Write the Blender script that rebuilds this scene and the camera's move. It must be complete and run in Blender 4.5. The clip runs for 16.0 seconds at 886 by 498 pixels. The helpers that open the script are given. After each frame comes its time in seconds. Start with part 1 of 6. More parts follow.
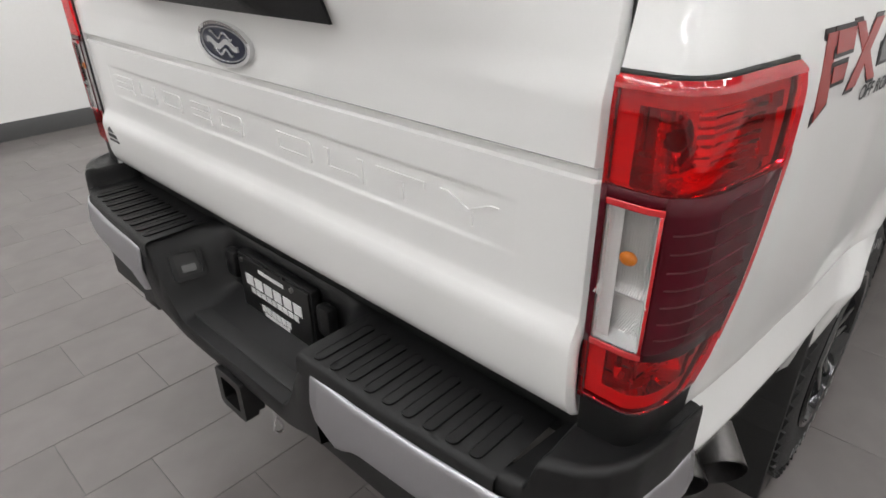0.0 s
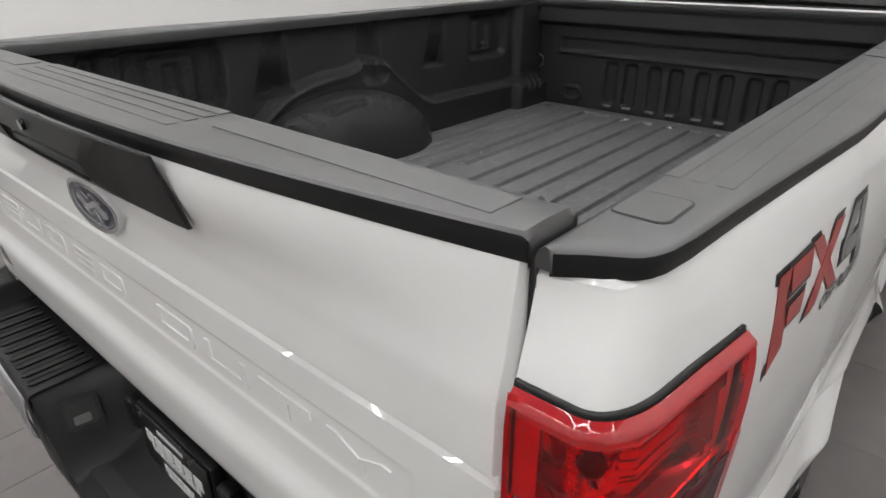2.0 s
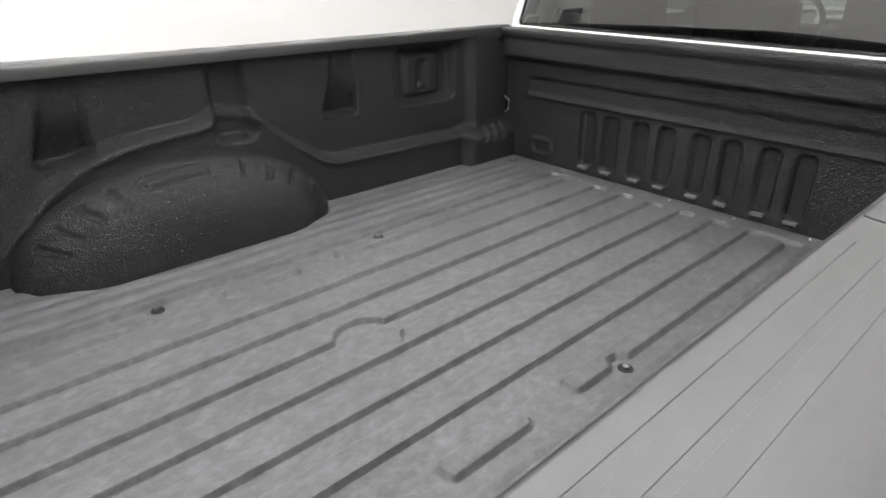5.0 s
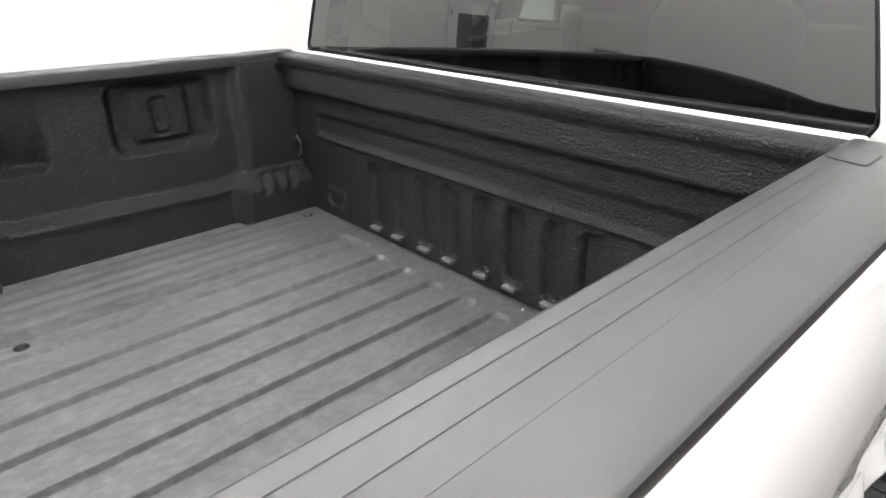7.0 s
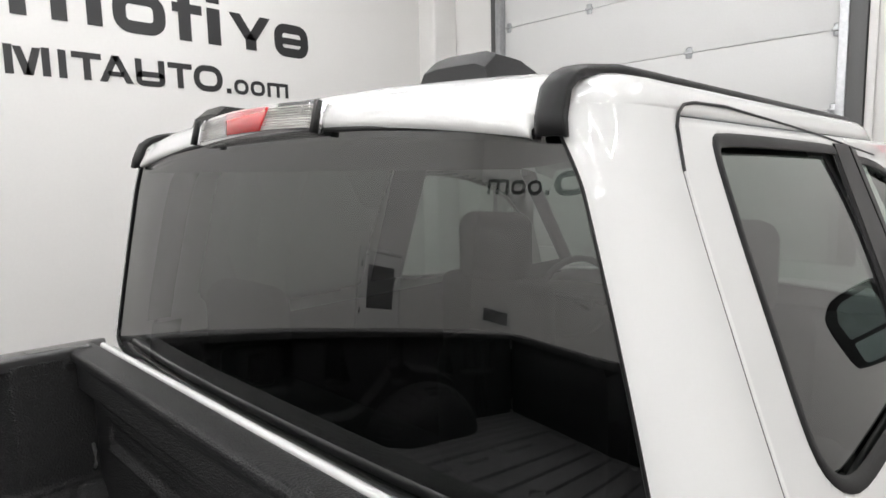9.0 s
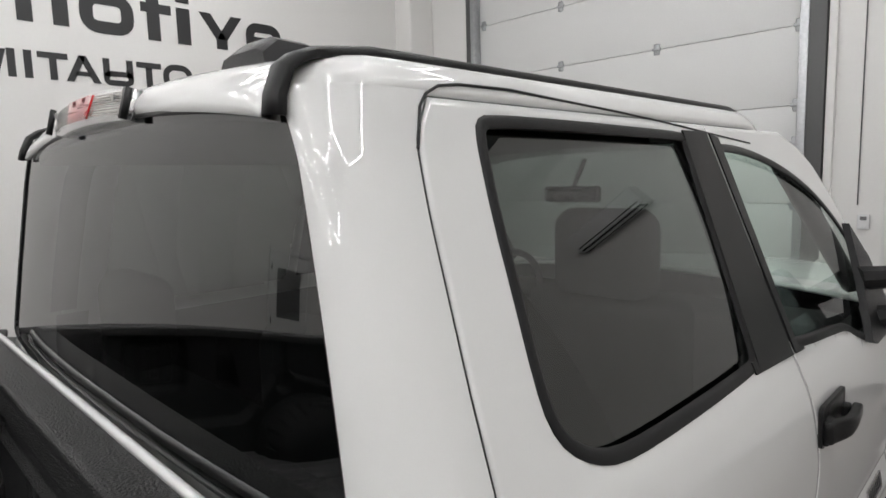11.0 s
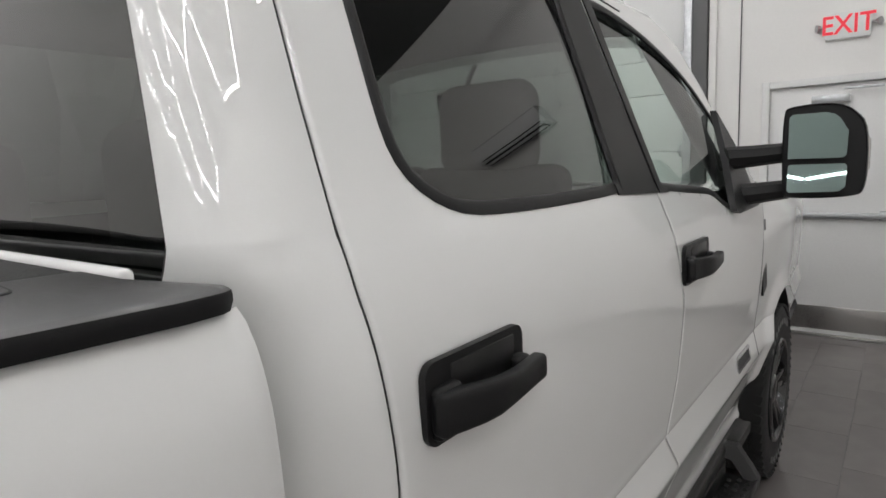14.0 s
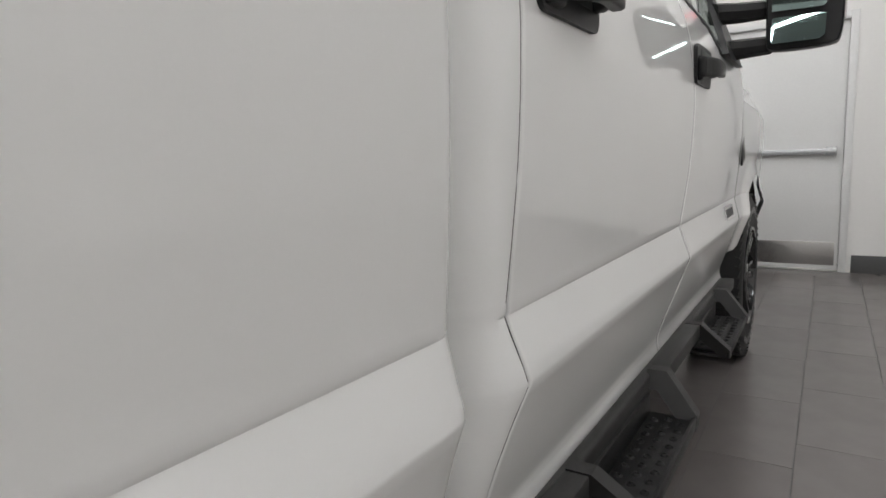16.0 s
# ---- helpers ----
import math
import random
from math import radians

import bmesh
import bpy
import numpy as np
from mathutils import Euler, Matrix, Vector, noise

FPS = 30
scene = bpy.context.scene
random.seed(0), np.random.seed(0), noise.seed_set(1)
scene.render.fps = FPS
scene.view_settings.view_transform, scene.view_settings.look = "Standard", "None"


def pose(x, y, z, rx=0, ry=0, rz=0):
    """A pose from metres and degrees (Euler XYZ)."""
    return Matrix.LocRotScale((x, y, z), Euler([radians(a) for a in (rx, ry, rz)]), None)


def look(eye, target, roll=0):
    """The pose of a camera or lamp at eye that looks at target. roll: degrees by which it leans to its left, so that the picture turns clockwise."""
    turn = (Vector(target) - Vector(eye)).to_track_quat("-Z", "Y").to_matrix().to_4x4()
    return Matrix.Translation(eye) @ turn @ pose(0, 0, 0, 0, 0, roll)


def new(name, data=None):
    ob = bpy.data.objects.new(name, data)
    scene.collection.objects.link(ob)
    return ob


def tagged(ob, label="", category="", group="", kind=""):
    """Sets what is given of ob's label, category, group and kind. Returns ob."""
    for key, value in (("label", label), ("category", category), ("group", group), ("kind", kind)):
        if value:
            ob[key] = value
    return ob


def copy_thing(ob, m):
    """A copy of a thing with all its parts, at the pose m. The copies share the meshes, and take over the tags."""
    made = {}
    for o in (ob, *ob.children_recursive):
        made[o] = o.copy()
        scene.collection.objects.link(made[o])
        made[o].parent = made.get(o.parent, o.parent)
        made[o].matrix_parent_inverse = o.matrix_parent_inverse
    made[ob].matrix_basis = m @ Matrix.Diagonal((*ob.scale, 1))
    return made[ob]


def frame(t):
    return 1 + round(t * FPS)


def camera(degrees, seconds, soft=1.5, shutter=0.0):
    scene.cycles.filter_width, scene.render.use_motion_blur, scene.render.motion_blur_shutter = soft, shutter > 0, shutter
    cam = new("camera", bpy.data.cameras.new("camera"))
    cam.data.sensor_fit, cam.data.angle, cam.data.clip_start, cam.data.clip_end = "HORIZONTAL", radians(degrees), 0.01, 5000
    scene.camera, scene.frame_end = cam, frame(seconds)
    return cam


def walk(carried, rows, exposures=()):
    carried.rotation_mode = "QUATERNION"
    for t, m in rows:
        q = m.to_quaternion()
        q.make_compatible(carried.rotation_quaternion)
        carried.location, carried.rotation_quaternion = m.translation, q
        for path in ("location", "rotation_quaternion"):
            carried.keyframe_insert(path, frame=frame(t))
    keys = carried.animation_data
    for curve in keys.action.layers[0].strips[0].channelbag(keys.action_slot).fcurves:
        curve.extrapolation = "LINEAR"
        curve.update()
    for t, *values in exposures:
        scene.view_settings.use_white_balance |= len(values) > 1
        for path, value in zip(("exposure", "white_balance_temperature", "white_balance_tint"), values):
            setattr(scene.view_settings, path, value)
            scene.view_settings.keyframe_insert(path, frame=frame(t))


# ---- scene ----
cam = camera(72.3, 16.0, soft=1.6)
PATH = [
    (0, (1.163, -0.623, 1.548), (-0.06, 0.649, 0.607), -0.9),
    (0.5, (1.125, -0.589, 1.611), (-0.088, 0.696, 0.675), -0.9),
    (1, (1.106, -0.545, 1.671), (-0.093, 0.762, 0.746), -0.9),
    (1.5, (1.096, -0.476, 1.715), (-0.086, 0.853, 0.801), -0.8),
    (2, (1.062, -0.347, 1.729), (-0.12, 0.998, 0.838), -0.7),
    (2.5, (1.032, -0.24, 1.736), (-0.168, 1.097, 0.858), -0.7),
    (3, (0.986, -0.11, 1.736), (-0.236, 1.213, 0.866), -0.4),
    (3.2, (0.978, -0.061, 1.733), (-0.254, 1.254, 0.865), -0.6),
    (5.3, (0.98, 0.731, 1.742), (-0.356, 1.943, 0.878), -0.3),
    (5.5, (0.984, 0.808, 1.745), (-0.346, 2.024, 0.877), -0.3),
    (6, (1.036, 1.056, 1.756), (-0.278, 2.288, 0.887), -0.1),
    (6.5, (1.075, 1.316, 1.753), (-0.236, 2.55, 0.883), -0.2),
    (7, (1.086, 1.571, 1.737), (-0.241, 2.807, 0.893), -0.7),
    (7.5, (1.069, 1.763, 1.782), (-0.27, 3.071, 1.078), -0.2),
    (8, (1.082, 2.008, 1.821), (-0.326, 3.352, 1.361), -0.9),
    (8.5, (1.08, 2.103, 1.881), (-0.32, 3.493, 1.555), -1.4),
    (9, (1.108, 2.17, 1.951), (-0.288, 3.583, 1.715), -1.3),
    (9.2, (1.134, 2.208, 1.971), (-0.263, 3.62, 1.739), -1.4),
    (11.3, (1.407, 2.394, 1.911), (0.0, 3.796, 1.675), -1.7),
    (11.5, (1.434, 2.384, 1.913), (0.02, 3.777, 1.662), -2.1),
    (12, (1.483, 2.39, 1.853), (0.08, 3.793, 1.601), -2.3),
    (12.5, (1.517, 2.403, 1.756), (0.126, 3.818, 1.504), -2.4),
    (13, (1.526, 2.439, 1.684), (0.166, 3.882, 1.427), -2.4),
    (13.5, (1.512, 2.483, 1.612), (0.212, 3.981, 1.351), -2.6),
    (14, (1.451, 2.435, 1.573), (0.247, 4.008, 1.295), -2.4),
    (14.5, (1.373, 2.345, 1.49), (0.24, 3.969, 1.21), -2.5),
    (15, (1.337, 2.324, 1.352), (0.244, 3.974, 1.064), -2.5),
    (15.5, (1.328, 2.265, 1.203), (0.248, 3.921, 0.901), -1.8),
    (16, (1.33, 2.221, 1.055), (0.266, 3.89, 0.769), -2.1),
]
EXPOSURE = [(0.0, -0.18), (0.6, -0.36), (1.5, -0.38), (2.5, -0.42), (3.2, 0.05), (5.5, 0.5), (7.0, 0.68), (8.0, 0.36), (9.0, -0.26), (11.3, -0.72), (12.5, -0.8), (14.5, -0.58), (16.0, -0.42)]
walk(cam, [(t, look(eye, target, roll)) for t, eye, target, roll in PATH], EXPOSURE)

# ---- world and light ----
world = bpy.data.worlds.new("world")
world.use_nodes = True
world.node_tree.nodes["Background"].inputs[0].default_value = (0.9, 0.95, 1.0, 1)
world.node_tree.nodes["Background"].inputs[1].default_value = 0.05
scene.world = world
LED_STRENGTH = 55.0



# ---- materials ----
def pbr(name, color, rough, metallic=0.0, coat=0.0, vary=0.06, big=1.5, fine=60.0, bump=0.0, bump_scale=300.0, spec=0.5, rvary=0.05):
    """A surface with colour and roughness varied at two scales, and fine relief."""
    m = bpy.data.materials.new(name)
    m.use_nodes = True
    nt = m.node_tree
    n, l = nt.nodes, nt.links
    b = n["Principled BSDF"]
    b.inputs["Metallic"].default_value = metallic
    b.inputs["Coat Weight"].default_value = coat
    b.inputs["Coat Roughness"].default_value = 0.03
    b.inputs["Specular IOR Level"].default_value = spec
    co = n.new("ShaderNodeTexCoord")
    noises = []
    for sc in (big, fine):
        t = n.new("ShaderNodeTexNoise")
        t.inputs["Scale"].default_value = sc
        t.inputs["Detail"].default_value = 5
        l.new(co.outputs["Object"], t.inputs["Vector"])
        noises.append(t)
    add = n.new("ShaderNodeMath")
    add.operation = "ADD"
    l.new(noises[0].outputs[0], add.inputs[0])
    l.new(noises[1].outputs[0], add.inputs[1])
    rng = n.new("ShaderNodeMapRange")
    rng.inputs["From Min"].default_value, rng.inputs["From Max"].default_value = 0.6, 1.4
    rng.inputs["To Min"].default_value, rng.inputs["To Max"].default_value = 1 - vary, 1 + vary
    l.new(add.outputs[0], rng.inputs["Value"])
    vm = n.new("ShaderNodeVectorMath")
    vm.operation = "SCALE"
    vm.inputs[0].default_value = color[:3]
    l.new(rng.outputs[0], vm.inputs["Scale"])
    l.new(vm.outputs[0], b.inputs["Base Color"])
    rr = n.new("ShaderNodeMapRange")
    rr.inputs["From Min"].default_value, rr.inputs["From Max"].default_value = 0.6, 1.4
    rr.inputs["To Min"].default_value, rr.inputs["To Max"].default_value = max(0.01, rough - rvary), min(1, rough + rvary)
    l.new(add.outputs[0], rr.inputs["Value"])
    l.new(rr.outputs[0], b.inputs["Roughness"])
    if bump:
        t = n.new("ShaderNodeTexNoise")
        t.inputs["Scale"].default_value = bump_scale
        t.inputs["Detail"].default_value = 3
        l.new(co.outputs["Object"], t.inputs["Vector"])
        bp = n.new("ShaderNodeBump")
        bp.inputs["Strength"].default_value = min(1.0, bump)
        bp.inputs["Distance"].default_value = 0.002 * max(1.0, bump)
        l.new(t.outputs[0], bp.inputs["Height"])
        l.new(bp.outputs[0], b.inputs["Normal"])
    return m


def emitter(name, color, strength):
    m = bpy.data.materials.new(name)
    m.use_nodes = True
    b = m.node_tree.nodes["Principled BSDF"]
    b.inputs["Base Color"].default_value = (*color, 1)
    b.inputs["Emission Color"].default_value = (*color, 1)
    b.inputs["Emission Strength"].default_value = strength
    return m


def pane(name, tint, rough=0.0, f0=0.045):
    """Tinted glass: mirror-like gloss that grows towards grazing over a tinted see-through sheet."""
    m = bpy.data.materials.new(name)
    m.use_nodes = True
    nt = m.node_tree
    n, l = nt.nodes, nt.links
    n.remove(n["Principled BSDF"])
    tr, gl, mx, lw = (n.new(k) for k in ("ShaderNodeBsdfTransparent", "ShaderNodeBsdfGlossy", "ShaderNodeMixShader", "ShaderNodeLayerWeight"))
    tr.inputs[0].default_value = (*tint, 1)
    gl.inputs["Roughness"].default_value = rough
    lw.inputs["Blend"].default_value = 0.5
    pw, ma = n.new("ShaderNodeMath"), n.new("ShaderNodeMath")
    pw.operation, ma.operation = "POWER", "MULTIPLY_ADD"
    pw.inputs[1].default_value = 5.0
    ma.inputs[1].default_value, ma.inputs[2].default_value = 1 - f0, f0
    l.new(lw.outputs["Facing"], pw.inputs[0])
    l.new(pw.outputs[0], ma.inputs[0])
    l.new(ma.outputs[0], mx.inputs[0])
    l.new(tr.outputs[0], mx.inputs[1])
    l.new(gl.outputs[0], mx.inputs[2])
    l.new(mx.outputs[0], n["Material Output"].inputs[0])
    return m


def lens_mat(name, color, dark, stripe=0.0, rough=0.08, coat=1.0, depth=0.5):
    """Moulded coloured plastic with optic ribs under a clear coat."""
    m = pbr(name, color, rough, coat=coat, vary=0.12, big=14, fine=90)
    n, l = m.node_tree.nodes, m.node_tree.links
    b = n["Principled BSDF"]
    b.inputs["Transmission Weight"].default_value = 0.0
    b.inputs["Subsurface Weight"].default_value = 0.0
    if stripe:
        co = n.new("ShaderNodeTexCoord")
        w = n.new("ShaderNodeTexWave")
        w.bands_direction = dark
        w.inputs["Scale"].default_value = stripe
        w.inputs["Distortion"].default_value = 0.3
        l.new(co.outputs["Object"], w.inputs["Vector"])
        bp = n.new("ShaderNodeBump")
        bp.inputs["Strength"].default_value = depth
        bp.inputs["Distance"].default_value = 0.004
        l.new(w.outputs[0], bp.inputs["Height"])
        l.new(bp.outputs[0], b.inputs["Normal"])
    return m


def scuffs(m, size=(26, 17, 20), lo=0.42, hi=0.76, dark=0.80, pale=1.6):
    """Pale dusty scuffs and specks over a dark plastic."""
    n, l = m.node_tree.nodes, m.node_tree.links
    b = n["Principled BSDF"]
    old = b.inputs["Base Color"].links[0].from_socket
    co, mp = n.new("ShaderNodeTexCoord"), n.new("ShaderNodeMapping")
    mp.inputs["Scale"].default_value = size
    l.new(co.outputs["Object"], mp.inputs["Vector"])
    t = n.new("ShaderNodeTexNoise")
    t.inputs["Scale"].default_value, t.inputs["Detail"].default_value, t.inputs["Roughness"].default_value = 1.6, 8, 0.72
    l.new(mp.outputs[0], t.inputs["Vector"])
    rg = n.new("ShaderNodeMapRange")
    rg.inputs["From Min"].default_value, rg.inputs["From Max"].default_value = lo, hi
    rg.inputs["To Min"].default_value, rg.inputs["To Max"].default_value = dark, pale
    l.new(t.outputs[0], rg.inputs["Value"])
    sc = n.new("ShaderNodeVectorMath")
    sc.operation = "SCALE"
    l.new(old, sc.inputs[0])
    l.new(rg.outputs[0], sc.inputs["Scale"])
    l.new(sc.outputs[0], b.inputs["Base Color"])


WHITE = pbr("white_paint", (0.80, 0.80, 0.79), 0.5, coat=1.0, vary=0.010, fine=300, spec=0.0)
WHITE.node_tree.nodes["Principled BSDF"].inputs["Coat Roughness"].default_value = 0.006
WHITE.node_tree.nodes["Principled BSDF"].inputs["Coat IOR"].default_value = 1.68
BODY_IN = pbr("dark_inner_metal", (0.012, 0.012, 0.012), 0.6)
LINER = pbr("bedliner_spray", (0.0105, 0.0105, 0.011), 0.40, vary=0.2, big=5, fine=180, bump=3.0, bump_scale=200, spec=0.52)
FLOORMAT = pbr("bed_floor_plastic", (0.108, 0.108, 0.111), 0.40, vary=0.22, big=7, fine=60, bump=0.8, bump_scale=500, spec=0.75)
scuffs(FLOORMAT)
CAP = pbr("grey_moulded_plastic", (0.024, 0.024, 0.0245), 0.35, vary=0.16, big=6, fine=220, bump=0.16, bump_scale=1100, spec=1.0)
CAP.node_tree.nodes["Principled BSDF"].inputs["IOR"].default_value = 1.6
scuffs(CAP, (7, 4, 6), 0.60, 0.74, 1.0, 1.9)
# pale grey, also used to paint the glints on the headboard's slot ledges
PALE_GREY = pbr("pale_mottled_grey", (0.13, 0.13, 0.13), 0.5, vary=0.35, big=30, fine=160)
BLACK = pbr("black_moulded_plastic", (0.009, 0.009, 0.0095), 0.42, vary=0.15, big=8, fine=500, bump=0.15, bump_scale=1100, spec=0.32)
STEPPAD = pbr("black_step_plastic", (0.0085, 0.0085, 0.0088), 0.44, vary=0.3, big=10, fine=200, bump=0.2, bump_scale=900, spec=0.36)
STEPMETAL = pbr("black_powder_coat", (0.022, 0.0215, 0.021), 0.5, vary=0.15, big=8, fine=150, bump=0.3, bump_scale=500)
GLOSSBLACK = pbr("gloss_black", (0.008, 0.008, 0.009), 0.12, coat=0.5, vary=0.05)
RUBBER = pbr("rubber", (0.016, 0.016, 0.016), 0.65, vary=0.2, big=10, fine=120, bump=0.6)
GASKET = pbr("rubber_gasket", (0.006, 0.006, 0.006), 0.4)
FACE = pbr("satin_silver", (0.50, 0.50, 0.53), 0.34, metallic=0.9, vary=0.04, fine=200)
CHROME = pbr("chrome", (0.72, 0.72, 0.73), 0.12, metallic=1.0, vary=0.03, rvary=0.03)
PIPE = pbr("dull_exhaust_steel", (0.20, 0.195, 0.19), 0.42, metallic=1.0, vary=0.2, fine=60)
STEEL = pbr("brushed_steel", (0.42, 0.41, 0.40), 0.3, metallic=1.0, vary=0.15, fine=200)
EMBLEM_BLUE = pbr("enamel_blue", (0.006, 0.009, 0.030), 0.3, coat=0.2, spec=0.3)
SILVER = pbr("silver_print", (0.62, 0.63, 0.64), 0.25, metallic=0.6)
RED_LENS = lens_mat("red_lens", (0.42, 0.004, 0.010), "X", 0)


def lens_pane(name, tint, body, share):
    """Coloured see-through plastic: a tinted sheet mixed with a little body colour, under gloss."""
    m = pane(name, tint, f0=0.055)
    n, l = m.node_tree.nodes, m.node_tree.links
    mx, df = n.new("ShaderNodeMixShader"), n.new("ShaderNodeBsdfDiffuse")
    gloss = [k for k in n if k.type == "MIX_SHADER" and k != mx][0]
    tr = [k for k in n if k.type == "BSDF_TRANSPARENT"][0]
    df.inputs[0].default_value = (*body, 1)
    mx.inputs[0].default_value = share
    l.new(tr.outputs[0], mx.inputs[1])
    l.new(df.outputs[0], mx.inputs[2])
    l.new(mx.outputs[0], gloss.inputs[1])
    return m


RED_PANE = lens_pane("clear_red_lens", (0.86, 0.010, 0.022), (0.75, 0.004, 0.012), 0.03)
RED_INNER = lens_mat("red_reflector", (0.090, 0.006, 0.013), "Z", 0, rough=0.55, coat=0.0)
RED_BRIGHT = lens_mat("bright_red_rim", (0.58, 0.010, 0.016), "Z", 0)
DARKRED = lens_mat("dark_red_lens", (0.070, 0.004, 0.010), "Z", 0, rough=0.12, coat=0.0)
DARKRED.node_tree.nodes["Principled BSDF"].inputs["Specular IOR Level"].default_value = 0.25
CLEAR = lens_mat("clear_reversing_lens", (0.62, 0.60, 0.57), "X", 45, rough=0.12, depth=0.8)
AMBER = pbr("amber_bulb", (0.75, 0.22, 0.02), 0.3)
DECAL_RED = pbr("decal_red", (0.36, 0.028, 0.022), 0.35, coat=0.4, vary=0.15, fine=120)
DECAL_DARK = pbr("decal_black", (0.02, 0.02, 0.022), 0.4)
DECAL_GREY = pbr("decal_grey", (0.18, 0.18, 0.18), 0.35)
PLATE = pbr("plate_black", (0.012, 0.012, 0.012), 0.3)
PRINT = pbr("white_print", (0.75, 0.75, 0.75), 0.5)
WALL = pbr("wall_white_paint", (0.80, 0.79, 0.77), 0.55, vary=0.02, big=0.8, fine=40, bump=0.15, bump_scale=250)
CEIL = pbr("ceiling_dark_paint", (0.10, 0.10, 0.10), 0.8, vary=0.03)
BASE = pbr("baseboard_grey_vinyl", (0.085, 0.085, 0.085), 0.5, vary=0.08)
SIGN_DARK = pbr("sign_charcoal_vinyl", (0.022, 0.022, 0.023), 0.5, vary=0.05)
DOORPAINT = pbr("garage_door_paint", (0.74, 0.74, 0.73), 0.45, vary=0.03, bump=0.2, bump_scale=120)
GALV = pbr("galvanised_steel", (0.45, 0.46, 0.47), 0.4, metallic=0.8, vary=0.2, fine=30)
DARKSTEEL = pbr("dark_track_steel", (0.10, 0.10, 0.10), 0.5, metallic=0.4)
GROUT = pbr("tile_grout", (0.13, 0.125, 0.122), 0.85, vary=0.15, fine=80)
SEAT = pbr("dark_grey_cloth", (0.016, 0.016, 0.017), 0.85, vary=0.15, fine=300, bump=0.5, bump_scale=700)
TINT_DARK = pane("privacy_glass", (0.17, 0.195, 0.18), f0=0.145)
TINT_LIGHT = pane("light_glass", (0.82, 0.90, 0.86))
CLEARCOVER = pane("clear_cover", (0.93, 0.93, 0.93))
REFLECTOR = pbr("lamp_reflector", (0.90, 0.90, 0.90), 0.06, metallic=0.92, vary=0.05, fine=120)
BOWL = pbr("white_lamp_bowl", (0.88, 0.88, 0.87), 0.16, metallic=0.35, vary=0.05, fine=120)
MIRROR = pbr("mirror", (0.17, 0.22, 0.21), 0.02, metallic=1.0, vary=0.0, rvary=0.0)
LED = emitter("led_tube", (0.99, 0.985, 0.99), LED_STRENGTH)
EXITRED = emitter("exit_letters", (0.75, 0.03, 0.05), 0.6)


def tile_material():
    m = pbr("grey_stone_tile", (0.182, 0.166, 0.160), 0.24, vary=0.10, big=1.1, fine=7, bump=0.01, bump_scale=60, spec=0.5, rvary=0.02)
    n, l = m.node_tree.nodes, m.node_tree.links
    info = n.new("ShaderNodeObjectInfo")
    geo = n.new("ShaderNodeNewGeometry")
    add = n.new("ShaderNodeMath")
    l.new(info.outputs["Random"], add.inputs[0])
    l.new(geo.outputs["Random Per Island"], add.inputs[1])
    fr = n.new("ShaderNodeMath")
    fr.operation = "FRACT"
    l.new(add.outputs[0], fr.inputs[0])
    rg = n.new("ShaderNodeMapRange")
    rg.inputs["To Min"].default_value, rg.inputs["To Max"].default_value = 0.96, 1.04
    l.new(fr.outputs[0], rg.inputs["Value"])
    b = n["Principled BSDF"]
    old = b.inputs["Base Color"].links[0].from_socket
    sc = n.new("ShaderNodeVectorMath")
    sc.operation = "SCALE"
    l.new(old, sc.inputs[0])
    l.new(rg.outputs[0], sc.inputs["Scale"])
    l.new(sc.outputs[0], b.inputs["Base Color"])
    return m


TILE = tile_material()


# ---- builders ----
def obj(name, verts, faces, material, parent=None, label="", sharp=35.0, smooth=True, weld=0.0):
    me = bpy.data.meshes.new(name)
    me.from_pydata([tuple(v) for v in verts], [], faces)
    if weld:
        bm = bmesh.new()
        bm.from_mesh(me)
        bmesh.ops.remove_doubles(bm, verts=bm.verts, dist=weld)
        bm.to_mesh(me)
        bm.free()
    me.materials.append(material)
    if smooth:
        me.polygons.foreach_set("use_smooth", [True] * len(me.polygons))
        me.set_sharp_from_angle(angle=radians(sharp))
    ob = new(name, me)
    if parent:
        ob.parent = parent
    return tagged(ob, label)


def part(name, bm, material, parent=None, label="", sharp=35.0):
    """Links a bmesh as one mesh object."""
    me = bpy.data.meshes.new(name)
    bm.to_mesh(me)
    bm.free()
    me.materials.append(material)
    me.polygons.foreach_set("use_smooth", [True] * len(me.polygons))
    me.set_sharp_from_angle(angle=radians(sharp))
    ob = new(name, me)
    if parent:
        ob.parent = parent
    return tagged(ob, label)


def grid(fn, us, vs, flip=False):
    verts = [fn(u, v) for u in us for v in vs]
    n = len(vs)
    faces = []
    for i in range(len(us) - 1):
        for j in range(n - 1):
            a, b, c, d = i * n + j, (i + 1) * n + j, (i + 1) * n + j + 1, i * n + j + 1
            faces.append((d, c, b, a) if flip else (a, b, c, d))
    return verts, faces


def sheet(name, fn, us, vs, material, parent=None, label="", flip=False, thick=0.0, sharp=35.0, weld=0.0, drop=None):
    verts, faces = grid(fn, us, vs, flip)
    if drop:
        n = len(vs)
        keep = []
        for f in faces:
            c = [sum(verts[k][a] for k in f) / 4 for a in range(3)]
            if not drop(*c):
                keep.append(f)
        faces = keep
    ob = obj(name, verts, faces, material, parent, label, sharp, weld=weld)
    if thick:
        s = ob.modifiers.new("thickness", "SOLIDIFY")
        s.thickness, s.offset, s.use_even_offset = thick, -1, False
    return ob


def lin(a, b, n):
    return [a + (b - a) * i / (n - 1) for i in range(n)]


def tab(xs, ys):
    return lambda x: float(np.interp(x, xs, ys))


